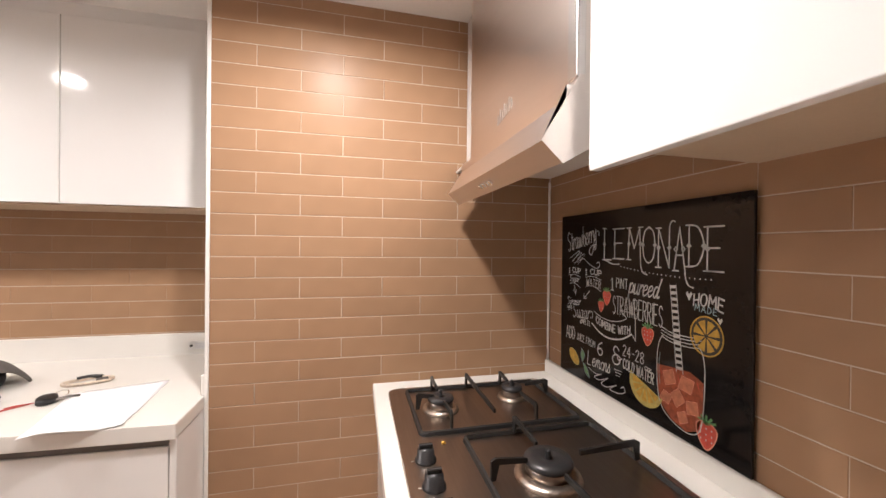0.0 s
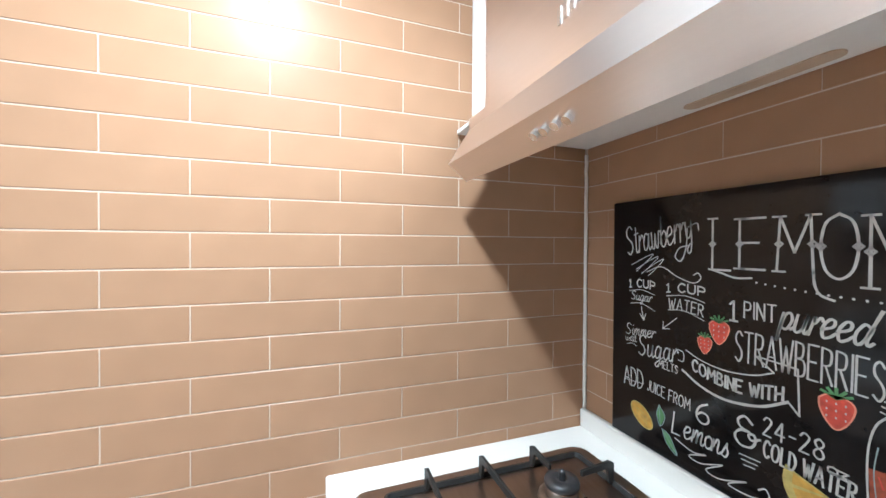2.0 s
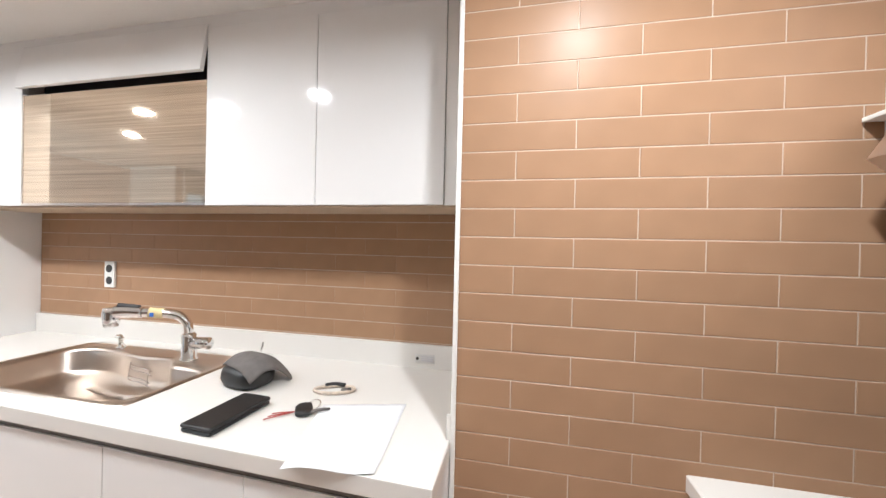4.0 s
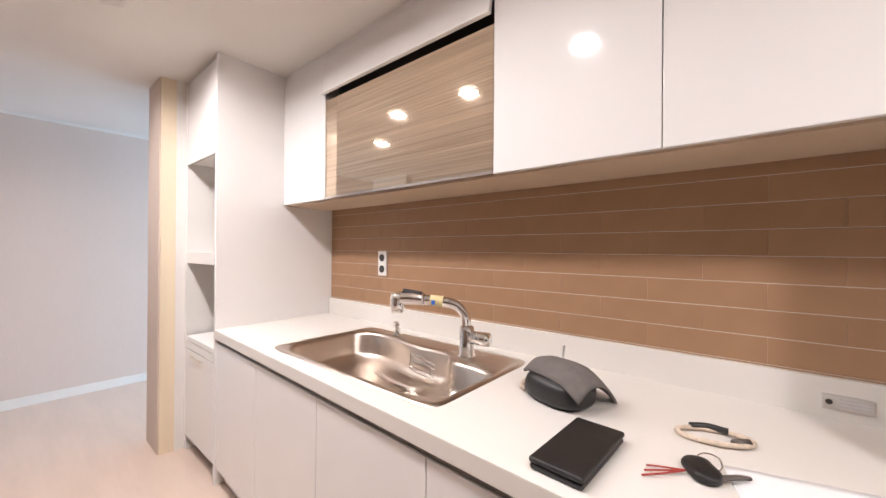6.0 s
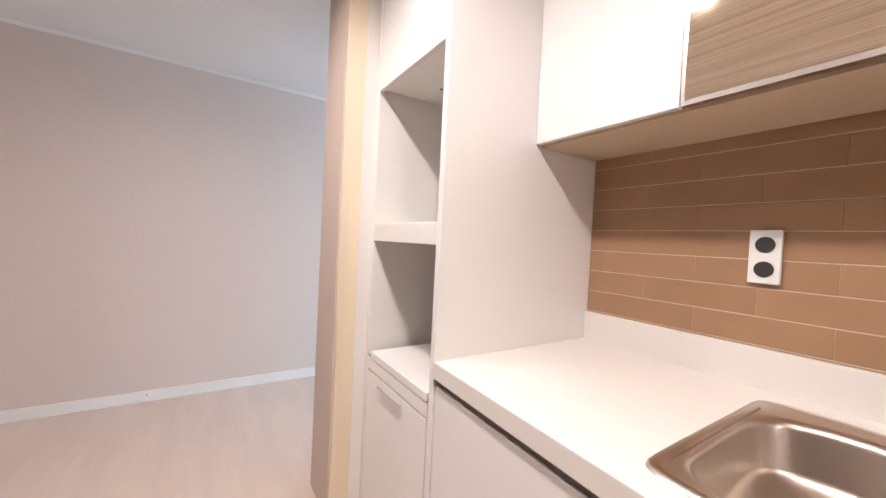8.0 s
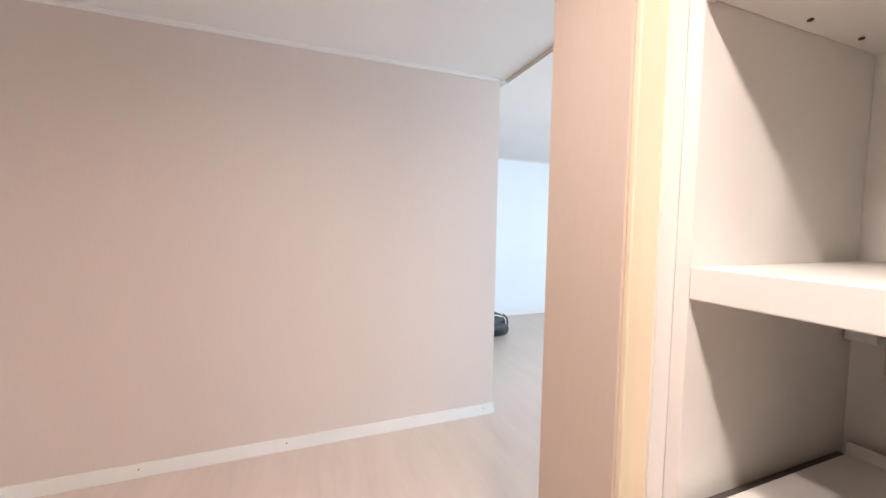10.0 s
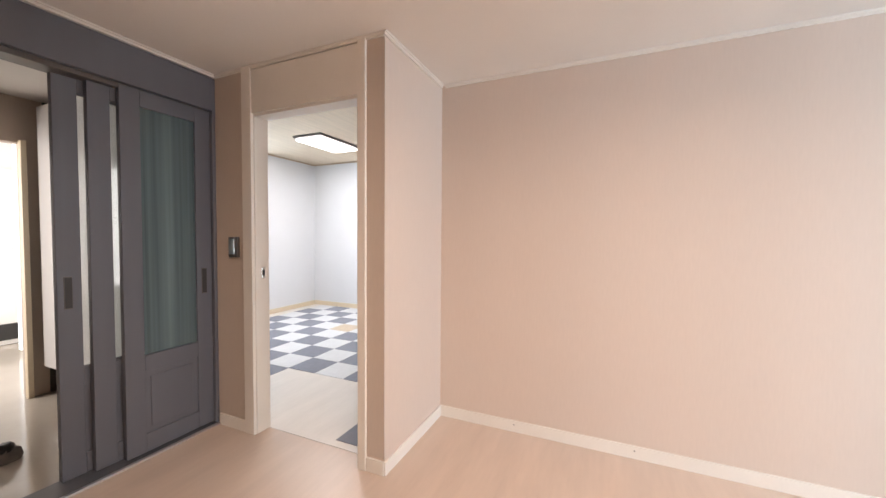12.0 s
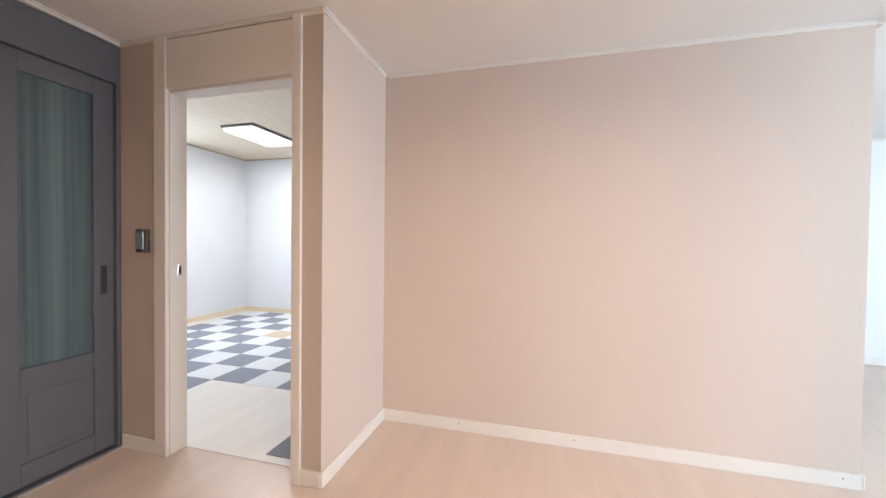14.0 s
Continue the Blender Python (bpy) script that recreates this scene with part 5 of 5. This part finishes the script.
def sliding_leaf(x0, x1, y, label, handle):
    root = thing("sliding_door", ((x0 + x1) / 2, y, 0.012), label, "sliding door", "leaves of the sliding door")
    z0, z1, zg0, zg1 = 0.02, 2.14, 0.60, 2.045
    st = 0.098
    for nm, a in (("stile", (x0, y - 0.018, z0, x0 + st, y + 0.018, z1)), ("stile", (x1 - st, y - 0.018, z0, x1, y + 0.018, z1)), ("rail", (x0 + st, y - 0.0175, z0, x1 - st, y + 0.0175, 0.13)),
                  ("rail", (x0 + st, y - 0.0175, 0.50, x1 - st, y + 0.0175, zg0)), ("rail", (x0 + st, y - 0.0175, zg1, x1 - st, y + 0.0175, z1))):
        part(nm, cube(*a, 0.003), M_DOOR, root)
    pan = part("panel", cube(x0 + st, y - 0.007, 0.13, x1 - st, y + 0.007, 0.50), M_DOOR, root)
    part("panel_field", cube(x0 + st + 0.03, y - 0.012, 0.16, x1 - st - 0.03, y + 0.012, 0.47, 0.006), M_DOOR, pan)
    part("pane", cube(x0 + st, y - 0.003, zg0, x1 - st, y + 0.003, zg1), M_DGLASS if handle == "right" else M_FROST, root, "smoky glass pane" if handle == "right" else "clear glass pane")
    if not handle:
        return
    hx = x0 + 0.035 if handle == "right" else x1 - 0.06
    hd = part("handle", cube(hx, y + 0.016, 0.92, hx + 0.034, y + 0.021, 1.09, 0.002), M_GAP, root, "dark recessed pull")
    part("recess", cube(hx + 0.003, y + 0.0205, 0.925, hx + 0.031, y + 0.0222, 1.085), M_DARK, hd)


sliding_leaf(-2.742, -2.24, -1.045, "slate grey sliding door leaf with smoky glass", "right")
sliding_leaf(-2.64, -2.12, -1.088, "slate grey sliding door leaf, slid behind the first", "")
sliding_leaf(-2.52, -2.00, -1.131, "slate grey sliding door leaf with a recessed pull", "left")

od = thing("entrance_door", (-2.2, -5.28, -0.06), "white entrance door with a black kick plate", "door")
part("leaf", cube(-3.15, -5.30, -0.055, -1.9, -5.26, 2.1, 0.004), M_WHITE, od)
part("kick_plate", cube(-3.10, -5.262, 0.0, -2.0, -5.25, 0.2, 0.003), M_DARK, od, "black kick plate")
part("handle", tube([(-3.09, -5.26, 1.15), (-3.09, -5.21, 1.15), (-3.03, -5.20, 1.15)], 0.012, 10, cube(-3.11, -5.263, 1.08, -3.07, -5.255, 1.22, 0.002)), M_CHROME, od, "steel lever handle")
fl = thing("ceiling_light", (-1.75, -2.0, 2.42), "small unlit ceiling lamp in the foyer", "ceiling light")
part("base", lathe([(0.06, 2.42), (0.06, 2.39), (0.03, 2.38)], (-1.72, -2.1, 0), 20), M_ALU, fl, "", True)
part("globe", lathe([(0.03, 2.38), (0.075, 2.35), (0.09, 2.30), (0.07, 2.25), (0.0, 2.23)], (-1.72, -2.1, 0), 24), M_PLASTIC, fl, "", True)
mirror = thing("tall_cabinet", (-2.70, -2.1, -0.06), "white foyer cupboard raised above the floor", "cabinet")
part("body", cube(-2.738, -2.85, 0.2, -2.52, -1.4, 2.35, 0.003), M_GLOSS, mirror)
part("foot", cube(-2.738, -2.8, -0.06, -2.6, -1.45, 0.2), M_PAPER2, mirror)
shoe = thing("bag", (-2.0, -1.82, -0.06), "grey crumpled bag with a dark opening on the foyer floor", "bag")
part("body", lump((-2.0, -1.85, -0.06), (0.072, 0.065, 0.055), 12, 0.3, 0.3, 0.4), M_FABRIC, shoe, "", True)
part("opening", lump((-1.995, -1.815, 0.005), (0.040, 0.034, 0.032), 5, 0.3, 0.2, 0.4), M_BLACK, shoe, "dark opening", True)
bag = thing("backpack", (-5.25, 4.02, 0), "black backpack standing on the living room floor", "backpack")
part("body", lump((-5.25, 3.98, 0), (0.13, 0.18, 0.15), 21, 0.2, 0.15), M_BLACK, bag, "", True)
part("pocket", lump((-5.14, 4.03, 0.02), (0.04, 0.12, 0.08), 23, 0.2, 0.15), M_BLACK, bag, "", True)
part("strap", tube([(-5.2, 4.12, 0.26), (-5.18, 4.17, 0.20), (-5.18, 4.165, 0.08), (-5.2, 4.12, 0.03)], 0.012, 8), M_GAP, bag, "dark strap", True)
part("zip", tube([(-5.12, 3.9, 0.25), (-5.13, 3.98, 0.275), (-5.12, 4.06, 0.25)], 0.006, 8), M_ALU, bag, "pale zip")

bag.location += Vector((0, -0.06, 0))

# carpet tiles in the bedroom, one by one
carpet = tagged(new("carpet_floor"), "chequered grey and white carpet tiles", kind="structure")
S = 0.3333
mesh_of = {}
for mname, m in (("w", M_CARPW), ("g", M_CARPG), ("b", M_CARPB)):
    bm = cube(-S / 2 + 0.001, -S / 2 + 0.001, 0, S / 2 - 0.001, S / 2 - 0.001, 0.006, 0.002, None, 1)
    me = bpy.data.meshes.new("carpet_tile")
    bm.to_mesh(me)
    bm.free()
    me.materials.append(m)
    mesh_of[mname] = me


def carpet_tile(x, y, which):
    ob = new("carpet_tile", mesh_of[which])
    ob.location, ob.parent = (x, y, 0.0005), carpet


for i in range(-1, 8):
    for j in range(-4, 8):
        x, y = -3.736 - S * (i + 0.5), -1.056 - S * (j + 0.5)
        if y < -3.43 or y > 0.1 or x < -6.3 or (i < 0 and j < 1):
            continue
        carpet_tile(x, y, "b" if (i, j) == (4, 2) else "g" if (i + j) % 2 == 0 else "w")
carpet_tile(-3.09, 0.05, "g")

# ---- wall tiles, one by one ----
TP, TL, TG = 0.0803, 0.3170, 0.0030     # row pitch, tile length with joint, joint
TZ = 1.374 - TP                          # a level joint that the rows start from
tile_mesh = {}


def tile(parent, axis, c, w, h, depth=0.007):
    """One ceramic tile with eased edges, w wide and h high, lying on the wall."""
    k = (axis, round(w, 3), round(h, 3))
    if k not in tile_mesh:
        e = 0.0012
        bm = bmesh.new()
        rings = []
        for g, d in ((0, depth), (0, 0.0010), (-e, 0)):
            ring = []
            for sx, sz in ((-1, -1), (1, -1), (1, 1), (-1, 1)):
                a, z = sx * (w / 2 + g), sz * (h / 2 + g)
                ring.append(bm.verts.new((a, d, z) if axis == "y" else (d, a, z)))
            rings.append(ring)
        for a, b in zip(rings, rings[1:]):
            for q in range(4):
                bm.faces.new((a[q], a[(q + 1) % 4], b[(q + 1) % 4], b[q]))
        bm.faces.new(rings[-1])
        bmesh.ops.recalc_face_normals(bm, faces=bm.faces)
        bm.normal_update()
        if bm.faces[-1].normal.dot(Vector((0, -1, 0) if axis == "y" else (-1, 0, 0))) < 0:
            bmesh.ops.reverse_faces(bm, faces=bm.faces)
        me = bpy.data.meshes.new("tile")
        bm.to_mesh(me)
        bm.free()
        me.materials.append(M_TILE)
        tile_mesh[k] = me
    ob = new("tile", tile_mesh[k])
    r = random.uniform
    ob.location = c
    ob.rotation_euler = (r(-0.0009, 0.0009), 0, r(-0.0009, 0.0009)) if axis == "y" else (0, r(-0.0009, 0.0009), r(-0.0009, 0.0009))
    ob.parent = parent


def tile_wall(parent, axis, plane, a0, a1, z0, z1, joint, up):
    """Running bond between a0 and a1, upright joints up wide; joint is the place of one upright joint in the even rows."""
    k0 = math.floor((z0 - TZ) / TP)
    k = k0
    while TZ + k * TP < z1:
        lo, hi = max(z0, TZ + k * TP) + TG / 2, min(z1, TZ + (k + 1) * TP) - TG / 2
        start = joint + (TL / 2 if k % 2 else 0)
        n = math.floor((a0 - start) / TL)
        while start + n * TL < a1:
            l, r = max(a0, start + n * TL) + up / 2, min(a1, start + (n + 1) * TL) - up / 2
            if r - l > 0.012 and hi - lo > 0.012:
                c = ((l + r) / 2, plane, (lo + hi) / 2) if axis == "y" else (plane, (l + r) / 2, (lo + hi) / 2)
                tile(parent, axis, c, r - l, hi - lo)
            n += 1
        k += 1


tile_wall(wall_block, "y", YB, XW + 0.012, XE - 0.004, 0.0, H, 1.622, 0.0028)
tile_wall(wall_east, "x", XE, 0.0, YB - 0.004, 0.90, 1.78, 2.56, 0.0014)
tile_wall(wall_sink, "y", YS, -1.22, XW, 0.94, 1.60, -0.842, 0.0005)
setting("trim_corner", XW, YB - 0.004, 0, XW + 0.014, YB + 0.06, H, M_SEAL, "white plastic corner strip on the tiled edge", 0.003)
setting("trim_block_side", XW + 0.0005, YB + 0.06, 0, XW + 0.005, YS, H, M_WHITE, "plain side of the tiled block")
seal = bmesh.new()
tube([(XE - 0.006, YB - 0.006, 0.915 + 0.08 * k) for k in range(11)], 0.0055, 8, seal, 3)
for v in seal.verts:
    v.co += 0.0015 * Vector((noise.noise(v.co * 40), noise.noise(v.co * 40 + Vector((3, 0, 0))), 0))
tagged(link("trim_sealant", seal, M_SEAL, None, True), "uneven white sealant bead in the tiled corner", kind="structure")
